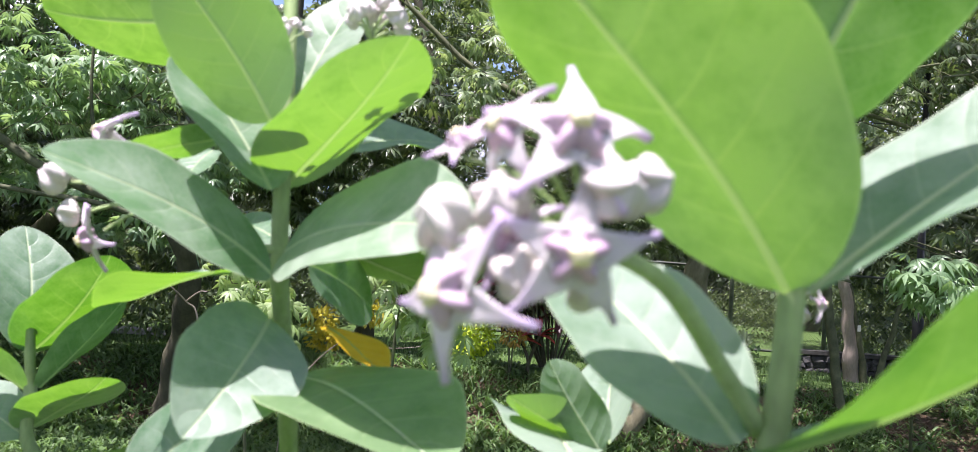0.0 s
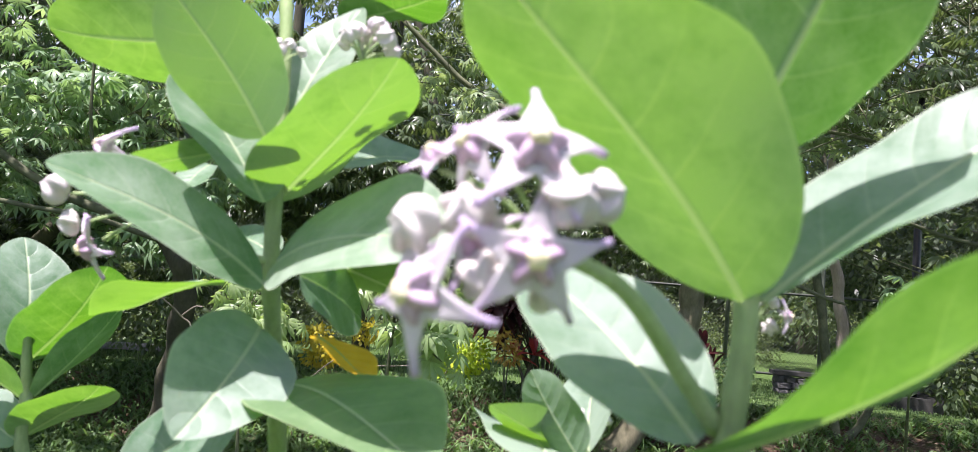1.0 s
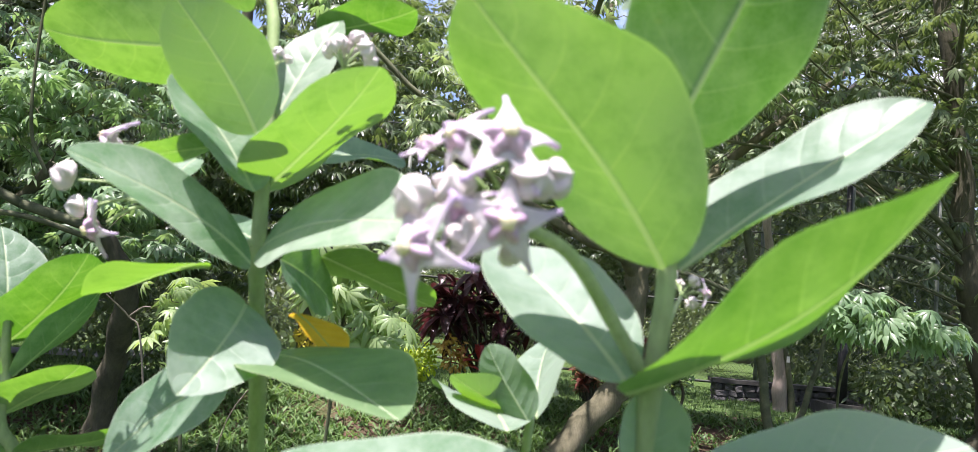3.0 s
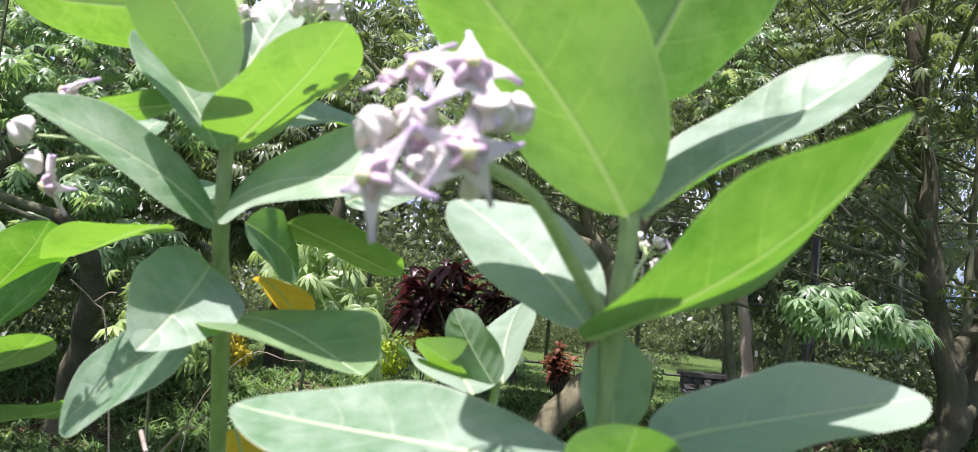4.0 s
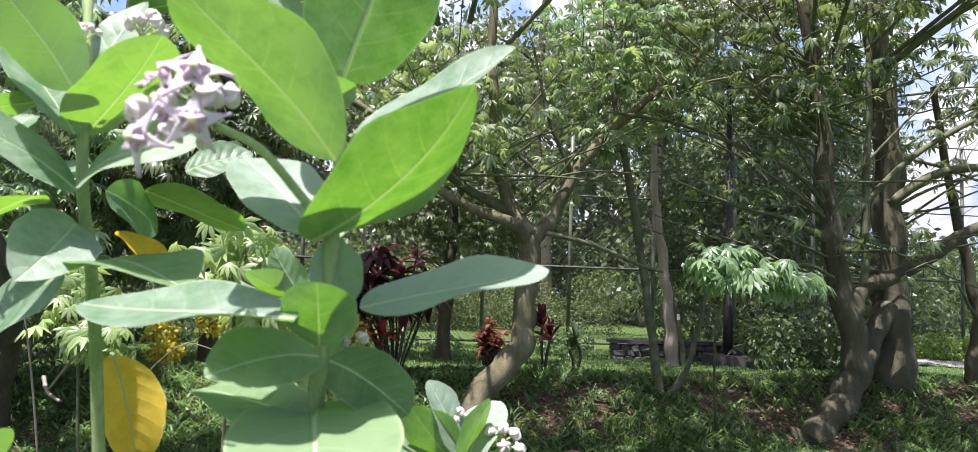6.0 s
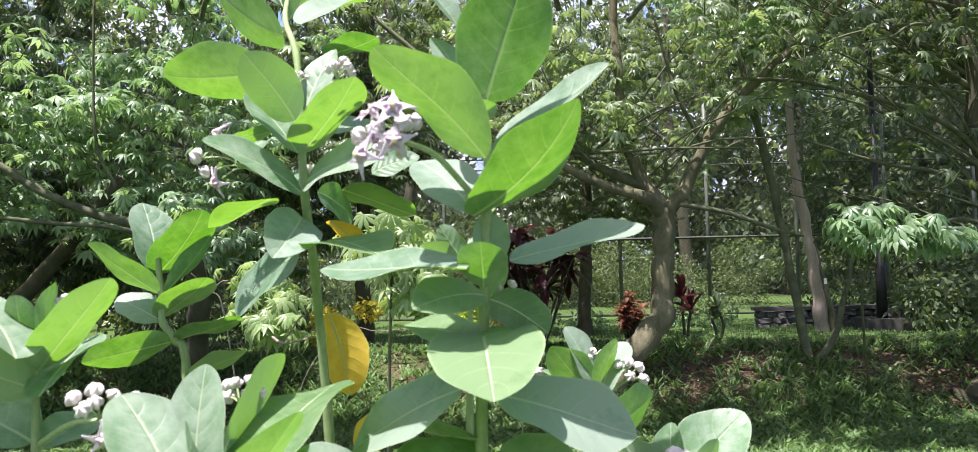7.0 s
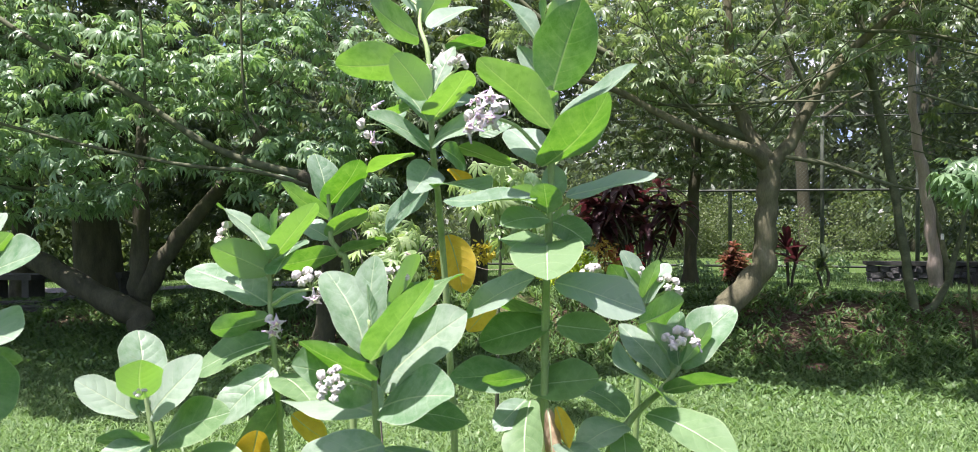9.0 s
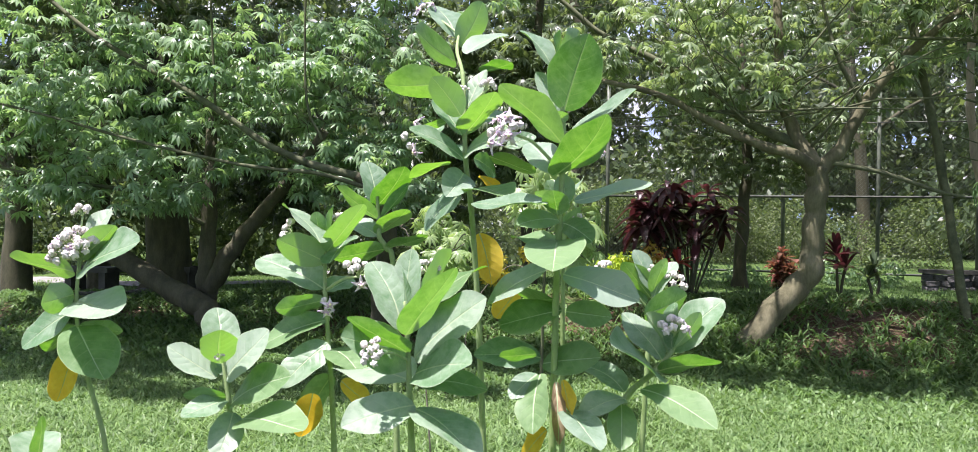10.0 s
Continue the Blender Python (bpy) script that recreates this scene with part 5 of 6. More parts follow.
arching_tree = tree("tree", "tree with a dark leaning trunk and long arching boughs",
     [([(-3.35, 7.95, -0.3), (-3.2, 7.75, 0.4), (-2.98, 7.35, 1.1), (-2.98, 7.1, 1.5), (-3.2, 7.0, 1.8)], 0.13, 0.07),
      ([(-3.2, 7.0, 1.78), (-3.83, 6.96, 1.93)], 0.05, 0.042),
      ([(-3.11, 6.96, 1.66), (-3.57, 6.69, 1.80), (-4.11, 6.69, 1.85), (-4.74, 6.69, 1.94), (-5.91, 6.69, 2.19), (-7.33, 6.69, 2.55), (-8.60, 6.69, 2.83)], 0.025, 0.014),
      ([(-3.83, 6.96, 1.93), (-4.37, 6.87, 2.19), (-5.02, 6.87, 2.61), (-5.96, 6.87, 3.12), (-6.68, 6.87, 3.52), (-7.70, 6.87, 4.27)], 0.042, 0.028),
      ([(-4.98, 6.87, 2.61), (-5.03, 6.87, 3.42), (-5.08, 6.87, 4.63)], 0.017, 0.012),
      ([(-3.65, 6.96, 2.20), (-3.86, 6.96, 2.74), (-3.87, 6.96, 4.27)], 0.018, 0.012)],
     # The last two clumps are unseen, added high up to shade the meadow.
     [((-6.4, 7.1, 2.9), (2.4, 0.4, 0.8), 60), ((-6.4, 7.2, 1.75), (1.9, 0.5, 0.45), 45), ((-3.6, 7.9, 1.8), (1.2, 0.7, 0.5), 36), ((-9.2, 4.6, 5.0), (3.4, 1.2, 0.5), 150), ((-5.4, 4.3, 5.1), (2.4, 0.9, 0.5), 130)], 38, 0.175, 7, M_TREE_LEAF, M_BARK_DARK_SHADE, petiole=0.24, bare=70)

tree("tree", "slim green-barked young tree leaning on the bank",
     [([(3.56, 8.5, -0.1), (3.53, 8.5, 0.15), (3.44, 8.5, 0.7), (3.31, 8.5, 1.52), (3.17, 8.5, 2.32), (2.99, 8.5, 3.19), (2.7, 8.5, 4.6)], 0.055, 0.045),
      ([(3.54, 8.5, 0.0), (3.62, 8.5, 0.2), (3.81, 8.5, 0.45), (3.94, 8.4, 1.02), (4.0, 8.3, 1.5)], 0.06, 0.018)],
     [((2.9, 8.4, 4.4), (1.0, 0.8, 0.6), 50)], 41, 0.12, 6, M_TREE_LEAF)

pale_tree = tree("tree", "old pale weathered straight trunk before the fence, with an added unseen crown",
     # Upper trunk runs on past the broken stub to carry the added crown.
     [([(4.5, 10.6, 0.1), (4.49, 10.6, 0.4), (4.44, 10.6, 1.04), (4.34, 10.6, 1.74), (4.22, 10.6, 2.49), (4.16, 10.6, 3.4), (4.3, 10.6, 5.6)], 0.11, 0.035),
      ([(4.66, 10.55, 0.1), (4.62, 10.55, 0.5), (4.53, 10.55, 1.0), (4.4, 10.57, 1.6)], 0.06, 0.03)],
     # Unseen crown, added to shade the bushes and hedge behind.
     [((4.4, 10.8, 5.0), (2.2, 1.5, 0.8), 220), ((4.8, 9.3, 5.5), (2.6, 1.6, 0.5), 240)], 43, 0.12, 6, M_TREE_LEAF_DARK_SHADE, M_PALE_BARK)

tree("sapling", "sapling with a tuft of drooping pale palmate leaves",
     [([(3.75, 7.5, 0.0), (3.5, 7.0, 0.6), (3.35, 6.6, 1.2), (3.38, 6.2, 1.62)], 0.014, 0.008)],
     [((3.25, 6.1, 1.62), (0.3, 0.25, 0.13), 11), ((3.75, 6.1, 1.55), (0.3, 0.25, 0.1), 8)], 47, 0.155, 7, M_SAPLING_GREEN, M_TWIG, petiole=0.18, droop=0.5, category="sapling")
tree("sapling", "sapling with drooping pale palmate leaves behind the milkweed",
     [([(-0.75, 5.2, -0.35), (-0.72, 5.1, 0.4), (-0.68, 5.0, 1.2), (-0.66, 5.0, 1.5)], 0.014, 0.008)],
     [((-0.66, 5.0, 1.5), (0.3, 0.3, 0.16), 12), ((-0.5, 5.0, 1.15), (0.3, 0.3, 0.2), 8)], 53, 0.155, 7, M_SAPLING, M_TWIG, petiole=0.18, droop=0.85, category="sapling")
tree("sapling", "young sapling with yellowish drooping palmate leaves",
     [([(-1.7, 5.6, -0.35), (-1.75, 5.5, 0.3), (-1.78, 5.5, 0.9), (-1.8, 5.5, 1.2)], 0.014, 0.008)],
     [((-1.8, 5.5, 1.2), (0.3, 0.3, 0.2), 10), ((-1.6, 5.5, 0.95), (0.25, 0.3, 0.15), 6)], 59, 0.14, 7, M_SAPLING, M_TWIG, petiole=0.16, droop=0.85, category="sapling")

tree("tree", "slender dark tree with a crooked double stem beyond the great tree",
     [([(7.95, 9.0, 0.1), (7.92, 9.0, 0.6), (8.02, 9.0, 1.15), (7.86, 9.0, 1.9), (7.6, 9.0, 3.0), (7.4, 9.0, 4.2)], 0.1, 0.04),
      ([(8.0, 9.0, 0.25), (8.3, 9.05, 0.6), (8.36, 9.1, 1.3), (8.5, 9.1, 2.4), (8.9, 9.1, 4.0)], 0.085, 0.035),
      ([(8.02, 9.0, 1.15), (7.8, 8.9, 1.35), (7.65, 8.9, 1.6)], 0.03, 0.012),
      ([(8.34, 9.1, 1.1), (8.7, 9.0, 1.2), (9.2, 9.0, 1.25)], 0.04, 0.02)],
     [((7.6, 9.0, 3.9), (0.9, 0.6, 0.5), 16), ((8.8, 9.0, 4.0), (1.0, 0.6, 0.5), 16), ((8.9, 9.0, 1.9), (0.7, 0.4, 0.4), 8)], 63, 0.15, 5, M_TREE_LEAF_DARK_SHADE, M_BARK_DARK_SHADE, bare=50)

# denser growth between the trees
tree("tree", "dense dark leafy tree filling the space between two trunks",
     [([(-1.8, 10.2, 0.0), (-1.85, 10.2, 1.2), (-1.8, 10.2, 2.6), (-1.7, 10.2, 5.0)], 0.12, 0.06)],
     [((-2.2, 10.2, 3.0), (1.5, 1.0, 1.4), 250), ((-1.9, 10.6, 5.0), (2.6, 1.4, 0.9), 90)], 61, 0.18, 7, M_TREE_LEAF_DARK_SHADE, M_BARK_DARK_SHADE)
tree("tree", "dark bushy tree hanging low before the fence",
     [([(1.2, 10.8, 0.2), (1.25, 10.8, 1.4), (1.3, 10.8, 2.4), (1.2, 10.8, 4.0)], 0.1, 0.05)],
     [((1.3, 10.6, 2.5), (1.6, 0.8, 0.7), 190), ((1.5, 10.8, 4.2), (2.4, 1.5, 0.9), 200)], 67, 0.11, 7, M_TREE_LEAF_DARK_SHADE, M_BARK_DARK_SHADE)
tall_tree = tree("tree", "tall tree with a grey trunk at the edge of the trees",
     [([(-9.6, 10.5, -0.2), (-9.6, 10.5, 1.2), (-9.5, 10.4, 3.0), (-9.3, 10.2, 5.5)], 0.2, 0.1)],
     [((-9.5, 10, 3.2), (2.6, 1.6, 1.2), 260), ((-8.6, 10, 5.2), (3.5, 1.8, 1.0), 240), ((-6.5, 11, 3.0), (2.4, 1.2, 1.6), 220), ((-5.5, 11.5, 1.6), (3.0, 1.0, 0.6), 100)], 71, 0.185, 7, M_TREE_LEAF_DARK_SHADE, M_BARK_DARK_SHADE)


def shade_crown(owner, seed, n, x0, x1, y0, y1, z0, z1, mat, per=110):
    """Unseen crown added high over bank and trees for its shade: clumps of leaves with gaps between them, carried by a
    few thin boughs.
    """
    rng = np.random.default_rng(seed)
    o = np.array(owner.matrix_world.translation)
    b = np.stack([rng.uniform(x0, x1, n), rng.uniform(y0, y1, n), rng.uniform(z0, z1, n), rng.uniform(0.2, 0.42, n)], -1)
    b[:, :3] -= o
    V, F = leaf_mass(rng, b, per, 0.16)
    tagged(part("crown", mesh_of("crown", V, F, mat), owner, "unseen high leafy crown added for its shade"), kind="stuff")
    s = Soup()
    for q in b[::6]:
        top = Vector((q[0] * 0.25, q[1] * 0.25, q[2] * 0.8))
        s.add(*tube(smooth_line([top, (top + Vector(q[:3])) / 2 + Vector((0, 0, 0.25)), q[:3]], 3), [0.03 - 0.003 * k for k in range(7)], 5, False))
    tagged(part("branchwork", s.mesh("branchwork", M_TWIG), owner), kind="stuff")


# Crowns added above the view, to keep bank, hedge and trees in shade.
shade_crown(leaning_tree, 201, 36, -1.2, 3.0, 5.5, 6.6, 4.8, 5.4, M_TREE_LEAF_PALE)
shade_crown(great_tree, 203, 50, 3.0, 9.0, 5.5, 7.0, 4.8, 5.4, M_TREE_LEAF_DARK_SHADE)
shade_crown(spreading_tree, 205, 70, -9.5, -3.0, 4.8, 6.4, 4.8, 5.4, M_TREE_LEAF)
shade_crown(tall_tree, 211, 110, -11.5, -4.0, 7.6, 11.5, 6.0, 6.8, M_TREE_LEAF_DARK_SHADE)
shade_crown(pale_tree, 209, 110, 4.2, 10.5, 10.0, 14.2, 6.9, 7.6, M_TREE_LEAF_DARK_SHADE)
shade_crown(arching_tree, 207, 34, -3.6, -1.2, 5.5, 6.5, 4.8, 5.4, M_TREE_LEAF)


# ---- far woods: leaf masses beyond the fence ----
def woods(name, label, seed, n, x0, x1, y0, y1, z0, z1, r0, r1, mat, per, size, category="woods", opening=99.0):
    """Clumps of leaves filling a stretch of ground. opening: height over which a break in the woods lets the sky through."""
    rng = np.random.default_rng(seed)
    b = np.stack([rng.uniform(x0, x1, n), rng.uniform(y0, y1, n), rng.uniform(z0, z1, n), rng.uniform(r0, r1, n)], -1)
    slope = b[:, 0] / b[:, 1]
    b = b[(b[:, 2] < opening) | (slope < 0.7) | (slope > 0.95)]
    V, F = leaf_mass(rng, b, per, size)
    return tagged(new(name, mesh_of(name, V, F, mat)), label, category, kind="stuff")


woods("far_bushes", "sunlit light green bushes beyond the fence", 83, 60, -22, 22, 17.5, 20, 0.4, 1.8, 0.6, 1.1, M_FAR_BUSH, 2400, 0.07)
woods("far_undergrowth", "dark undergrowth at the edge of the distant woods", 85, 80, -30, 30, 22, 26, 0.3, 3.0, 1.0, 1.8, M_TREE_LEAF_DARK_SHADE, 700, 0.25)
woods("far_woods", "distant green woodland crowns beyond the fence", 81, 190, -30, 30, 22, 32, 3.0, 11.5, 0.9, 1.9, M_FAR_LEAF, 600, 0.26, opening=2.0)
woods("far_dark_woods", "distant tree crowns with shade put into a darker leaf colour", 87, 210, -30, 30, 24, 34, 1.0, 8.5, 1.0, 2.0, M_TREE_LEAF_DARK_SHADE, 600, 0.3, opening=2.5)
woods("fence_hedge", "dark leafy hedge behind the fence", 89, 62, 5.0, 16, 14.2, 15.8, 0.5, 6.5, 0.7, 1.1, M_TREE_LEAF_DARK_SHADE, 700, 0.15, "hedge", 2.4)
# Added to darken a bright gap; its dark leaves stand for shade.
woods("shade_thicket", "dark thicket added behind the trees in place of deep shade", 91, 60, -18, -3.5, 13.6, 15.2, 0.3, 2.8, 0.6, 1.0, M_TREE_LEAF_DARK_SHADE, 600, 0.15, "thicket")
for k, (x, y, r) in enumerate([(-14, 23, 0.25), (-8, 25, 0.3), (-3, 22, 0.2), (1.5, 24, 0.25), (5, 21, 0.18), (8.5, 23, 0.3), (12, 22, 0.2), (16, 25, 0.3)]):
    rr = random.Random(k)
    v, f = tube(smooth_line([(x, y, 0), (x + rr.uniform(-.3, .3), y, 3), (x + rr.uniform(-.6, .6), y, 6), (x + rr.uniform(-1, 1), y, 11)], 5), [r * (1 - 0.03 * i) for i in range(16)], 9)
    t = thing("tree", "dark distant tree trunk standing in the woods", "tree", (0, 0, 0), "far trees")
    part("trunk", mesh_of("trunk", v, f, M_BARK_DARK_SHADE), t)
    for _ in range(3):
        z, side = rr.uniform(3.5, 8), rr.choice((-1, 1))
        v, f = tube(smooth_line([(x, y, z), (x + side * 0.9, y - 0.2, z + 0.7), (x + side * 1.9, y - 0.3, z + 1.2)], 4), [r * 0.4 * (1 - 0.08 * i) for i in range(9)], 7)
        part("limb", mesh_of("limb", v, f, M_BARK_DARK_SHADE), t)


# ---- fence ----
def box(s, x0, x1, y0, y1, z0, z1, slot=0, bevel=0.0):
    v = [(x, y, z) for z in (z0, z1) for y in (y0, y1) for x in (x0, x1)]
    s.add(v, [(0, 2, 3, 1), (4, 5, 7, 6), (0, 1, 5, 4), (1, 3, 7, 5), (3, 2, 6, 7), (2, 0, 4, 6)], slot)


FY = 13.0
fence = thing("fence", "tall galvanised chain-link fence with dark steel posts behind the lawn", "fence", (0, FY, 0.2))
POST_TOP, BASE = 4.3, 0.47
posts = [2.05 + 1.5 * k for k in range(-3, 8)]
for x in posts:
    v, f = tube([(x, 0, -0.3), (x, 0, POST_TOP - 0.2)], [0.033, 0.033], 10)
    part("post", mesh_of("post", v, f, M_METAL), fence)
for z in (0.47, 1.76, 3.0, 4.25):
    v, f = tube([(posts[0], -0.035, z - 0.2), (posts[-1], -0.035, z - 0.2)], [0.02 if z < 2 else 0.011] * 2, 8)
    part("rail", mesh_of("rail", v, f, M_RAIL), fence)
s = Soup()
span, step = POST_TOP - BASE, 0.066
x = posts[0] - span
while x < posts[-1]:
    for sign in (1, -1):
        a, b = (x, x + span) if sign > 0 else (x + span, x)
        s.add(*tube([(a, -0.01 * sign, BASE - 0.2), (b, -0.01 * sign, POST_TOP - 0.2)], [0.002, 0.002], 4, False))
    x += step
tagged(part("wire_mesh", s.mesh("wire_mesh", M_METAL, False), fence, "diamond wire mesh"), kind="stuff")

wall = thing("stone_wall", "low dark rubble stone wall along the lawn before the fence", "stone wall", (0, 11.5, 0.33))
rr = random.Random(5)
stone_meshes = []
for k in range(8):
    bm = bmesh.new()
    bmesh.ops.create_cube(bm, size=1.0)
    bmesh.ops.bevel(bm, geom=bm.edges[:], offset=0.16, segments=1, affect='EDGES')
    for q in bm.verts:
        q.co += Vector((rr.uniform(-1, 1), rr.uniform(-1, 1), rr.uniform(-1, 1))) * 0.07
    me = bpy.data.meshes.new("stone")
    bm.to_mesh(me)
    bm.free()
    me.materials.append(M_STONE)
    stone_meshes.append(me)
for row in range(3):
    x = 3.85
    while x < 6.1:
        w = rr.uniform(0.1, 0.24)
        ob = new("stone", rr.choice(stone_meshes))
        ob.parent = wall
        ob.matrix_local = Matrix.LocRotScale((x + w / 2, rr.uniform(-0.02, 0.02), 0.03 + row * 0.083 + rr.uniform(-0.012, 0.012)), Euler((0, rr.uniform(-0.15, 0.15), 0)), (w * 0.97, 0.22, rr.uniform(0.085, 0.11)))
        x += w
s = Soup()
box(s, 3.82, 6.12, -0.13, 0.13, 0.262, 0.315)
part("coping", s.mesh("coping", M_CONCRETE, False), wall, "dark concrete coping")


# ---- shrubs and fittings on the lawn ----
def strap_leaves(rng, centres, length, width, per, rise, curl):
    """Long strap leaves fanning from each head: a folded strip of four spans."""
    n = len(centres) * per
    c = np.repeat(centres, per, axis=0)
    a = rng.uniform(0, 2 * np.pi, n)
    e = rng.uniform(rise[0], rise[1], n)
    L, W = length * rng.uniform(0.6, 1.2, n), width * rng.uniform(0.7, 1.2, n)
    o = np.stack([np.cos(a), np.sin(a), np.zeros(n)], -1)
    s = np.stack([-np.sin(a), np.cos(a), np.zeros(n)], -1)
    rows = []
    for t, w in ((0.0, 0.25), (0.3, 0.9), (0.62, 1.0), (0.86, 0.6), (1.0, 0.04)):
        p = c + o * (L * t * np.cos(e))[:, None]
        p[:, 2] += L * t * np.sin(e) - curl * L * t * t
        lift = np.zeros((n, 3))
        lift[:, 2] = W * w * 0.25
        rows += [p - s * (W * w / 2)[:, None] + lift, p, p + s * (W * w / 2)[:, None] + lift]
    V = np.stack(rows, 1).reshape(-1, 3)
    q = [(3 * i + j, 3 * i + j + 1, 3 * i + j + 4, 3 * i + j + 3) for i in range(4) for j in range(2)]
    F = ((np.arange(n) * 15)[:, None, None] + np.array(q)[None]).reshape(-1, 4)
    return V, F


def strap_shrub(label, foot, heads, seed, length, width, per, mat, category, rise=(0.1, 1.4), curl=0.5, cane=0.018):
    rng = np.random.default_rng(seed)
    t = thing("shrub", label, category, foot)
    f0 = np.array(foot)
    for h in heads:
        mid = (np.array(h) - f0) * 0.5 + rng.normal(0, 0.04, 3)
        v, f = tube(smooth_line([(0, 0, -0.1), tuple(mid), tuple(np.array(h) - f0)], 4), [cane] * 9, 7)
        part("cane", mesh_of("cane", v, f, M_BARK_DARK_SHADE), t)
    V, F = strap_leaves(rng, np.array(heads) - f0, length, width, per, rise, curl)
    tagged(part("foliage", mesh_of("foliage", V, F, mat), t), kind="stuff")
    return t


def heads_round(seed, c, r, n):
    rng = np.random.default_rng(seed)
    return [tuple(q) for q in in_blob(rng, n, c, r, 0.2)]


strap_shrub("tall dark red cordyline shrub with broad strap leaves", (0.5, 9.0, 0.3), heads_round(3, (0.36, 9.0, 1.36), (0.74, 0.45, 0.46), 30), 101, 0.36, 0.1, 10, M_RED, "cordyline", (-0.6, 1.1), 0.5, 0.011)
strap_shrub("bright crimson low cordyline at the foot of the dark one", (0.25, 8.8, 0.25), [(0.15, 8.8, 0.72), (0.35, 8.75, 0.78)], 103, 0.28, 0.06, 16, M_CRIMSON, "cordyline", (0.1, 1.4), 0.3)
strap_shrub("small dark red cordyline beside the leaning trunk", (2.3, 9.2, 0.3), [(2.27, 9.2, 0.9), (2.36, 9.15, 0.75)], 105, 0.36, 0.065, 20, M_RED, "cordyline", (0.2, 1.5), 0.25)
strap_shrub("red low leaves sprouting at the top of the bank", (2.35, 8.9, 0.22), [(2.35, 8.9, 0.3), (2.5, 8.7, 0.2)], 111, 0.22, 0.05, 14, M_CRIMSON, "cordyline", (0.2, 1.2), 0.3)
strap_shrub("dark green strap-leaved shrub on the lawn edge", (2.68, 9.3, 0.3), [(2.65, 9.3, 0.62), (2.72, 9.3, 0.75)], 107, 0.32, 0.05, 22, M_TREE_LEAF_DARK_SHADE, "shrub", (0.3, 1.5), 0.3)


def bush(label, foot, blobs, seed, per, size, mat, category="bush"):
    rng = np.random.default_rng(seed)
    t = thing("bush", label, category, foot)
    f0 = np.array(foot)
    for b in blobs:
        v, f = tube([(0, 0, -0.05), tuple((np.array(b[:3]) - f0) * 0.5), tuple(np.array(b[:3]) - f0)], [0.012, 0.01, 0.006], 6)
        part("branch", mesh_of("branch", v, f, M_TWIG), t)
    B = np.array(blobs, dtype=float)
    B[:, :3] -= f0
    V, F = leaf_mass(rng, B, per, size)
    tagged(part("foliage", mesh_of("foliage", V, F, mat), t), kind="stuff")
    return t


strap_shrub("red and green croton bush with upright leaves on the lawn", (1.71, 9.4, 0.33), heads_round(7, (1.7, 9.4, 0.68), (0.17, 0.15, 0.27), 40), 119, 0.14, 0.045, 13, M_CROTON, "croton", (-0.2, 1.4), 0.25, 0.007)
bush("lemon-green clipped shrub beside the red cordyline", (-0.7, 9.3, 0.3), [(-0.58, 9.3, 0.58, 0.27), (-0.36, 9.3, 0.7, 0.24)], 121, 420, 0.07, M_LEMON)
bush("small yellow and red speckled shrub under the dark cordyline", (0.05, 8.75, 0.25), [(0.02, 8.7, 0.93, 0.13), (0.08, 8.7, 0.76, 0.12)], 137, 150, 0.06, M_SPECKLED)
bush("golden yellow shrub half hidden by the milkweed", (-2.1, 9.5, 0.25), [(-2.15, 9.5, 0.5, 0.18), (-2.2, 9.5, 0.72, 0.18), (-1.65, 9.5, 0.85, 0.16)], 123, 260, 0.07, M_GOLD)
bush("loose dark green bush in the shade by the lamp post", (6.2, 10.6, 0.3), [(6.0, 10.7, 0.7, 0.5), (6.7, 10.6, 0.9, 0.55), (7.2, 10.7, 0.6, 0.5)], 125, 700, 0.1, M_TREE_LEAF_DARK_SHADE)
bush("low green ferny bush at the foot of the fence", (0.9, 11.5, 0.33), [(0.6, 11.6, 0.5, 0.3), (1.3, 11.6, 0.45, 0.28)], 127, 420, 0.07, M_TREE_LEAF)
bush("low weedy bush beside the stone wall", (3.0, 12.0, 0.33), [(2.8, 12.1, 0.55, 0.3), (3.4, 12.0, 0.5, 0.3)], 129, 420, 0.07, M_TREE_LEAF)
bush("leafy shrub in the shade under the spreading tree", (-3.9, 9.6, 0.1), [(-3.7, 9.7, 0.5, 0.4), (-4.3, 9.6, 0.7, 0.45), (-3.2, 9.8, 0.9, 0.4)], 131, 420, 0.09, M_TREE_LEAF_DARK_SHADE)

bush("clipped bright green hedge bush beside the paved path", (10.6, 12.75, 0.3), [(9.5 + 0.42 * k, 12.75 + 0.05 * (k % 2), 0.52 + 0.04 * (k % 3), 0.3) for k in range(7)], 133, 520, 0.055, M_LEMON_GREEN, "hedge bush")

# lamp post with a block foot
lamp = thing("lamp_post", "black lamp post on a square concrete block", "lamp post", (5.42, 10.8, 0.3))
s = Soup()
box(s, -0.3, 0.3, -0.25, 0.25, -0.15, 0.2)
part("block", s.mesh("block", M_CONCRETE, False), lamp, "square concrete block")
v, f = tube([(0, 0, 0.2), (0, 0, 0.9), (0, 0, 0.95), (-0.02, 0, 4.3)], [0.075, 0.07, 0.045, 0.04], 12)
part("pole", mesh_of("pole", v, f, M_BLACK), lamp)
v, f = lathe([(0.05, 4.25), (0.14, 4.32), (0.17, 4.5), (0.12, 4.62), (0.02, 4.7)], 4, 0.03, 16)
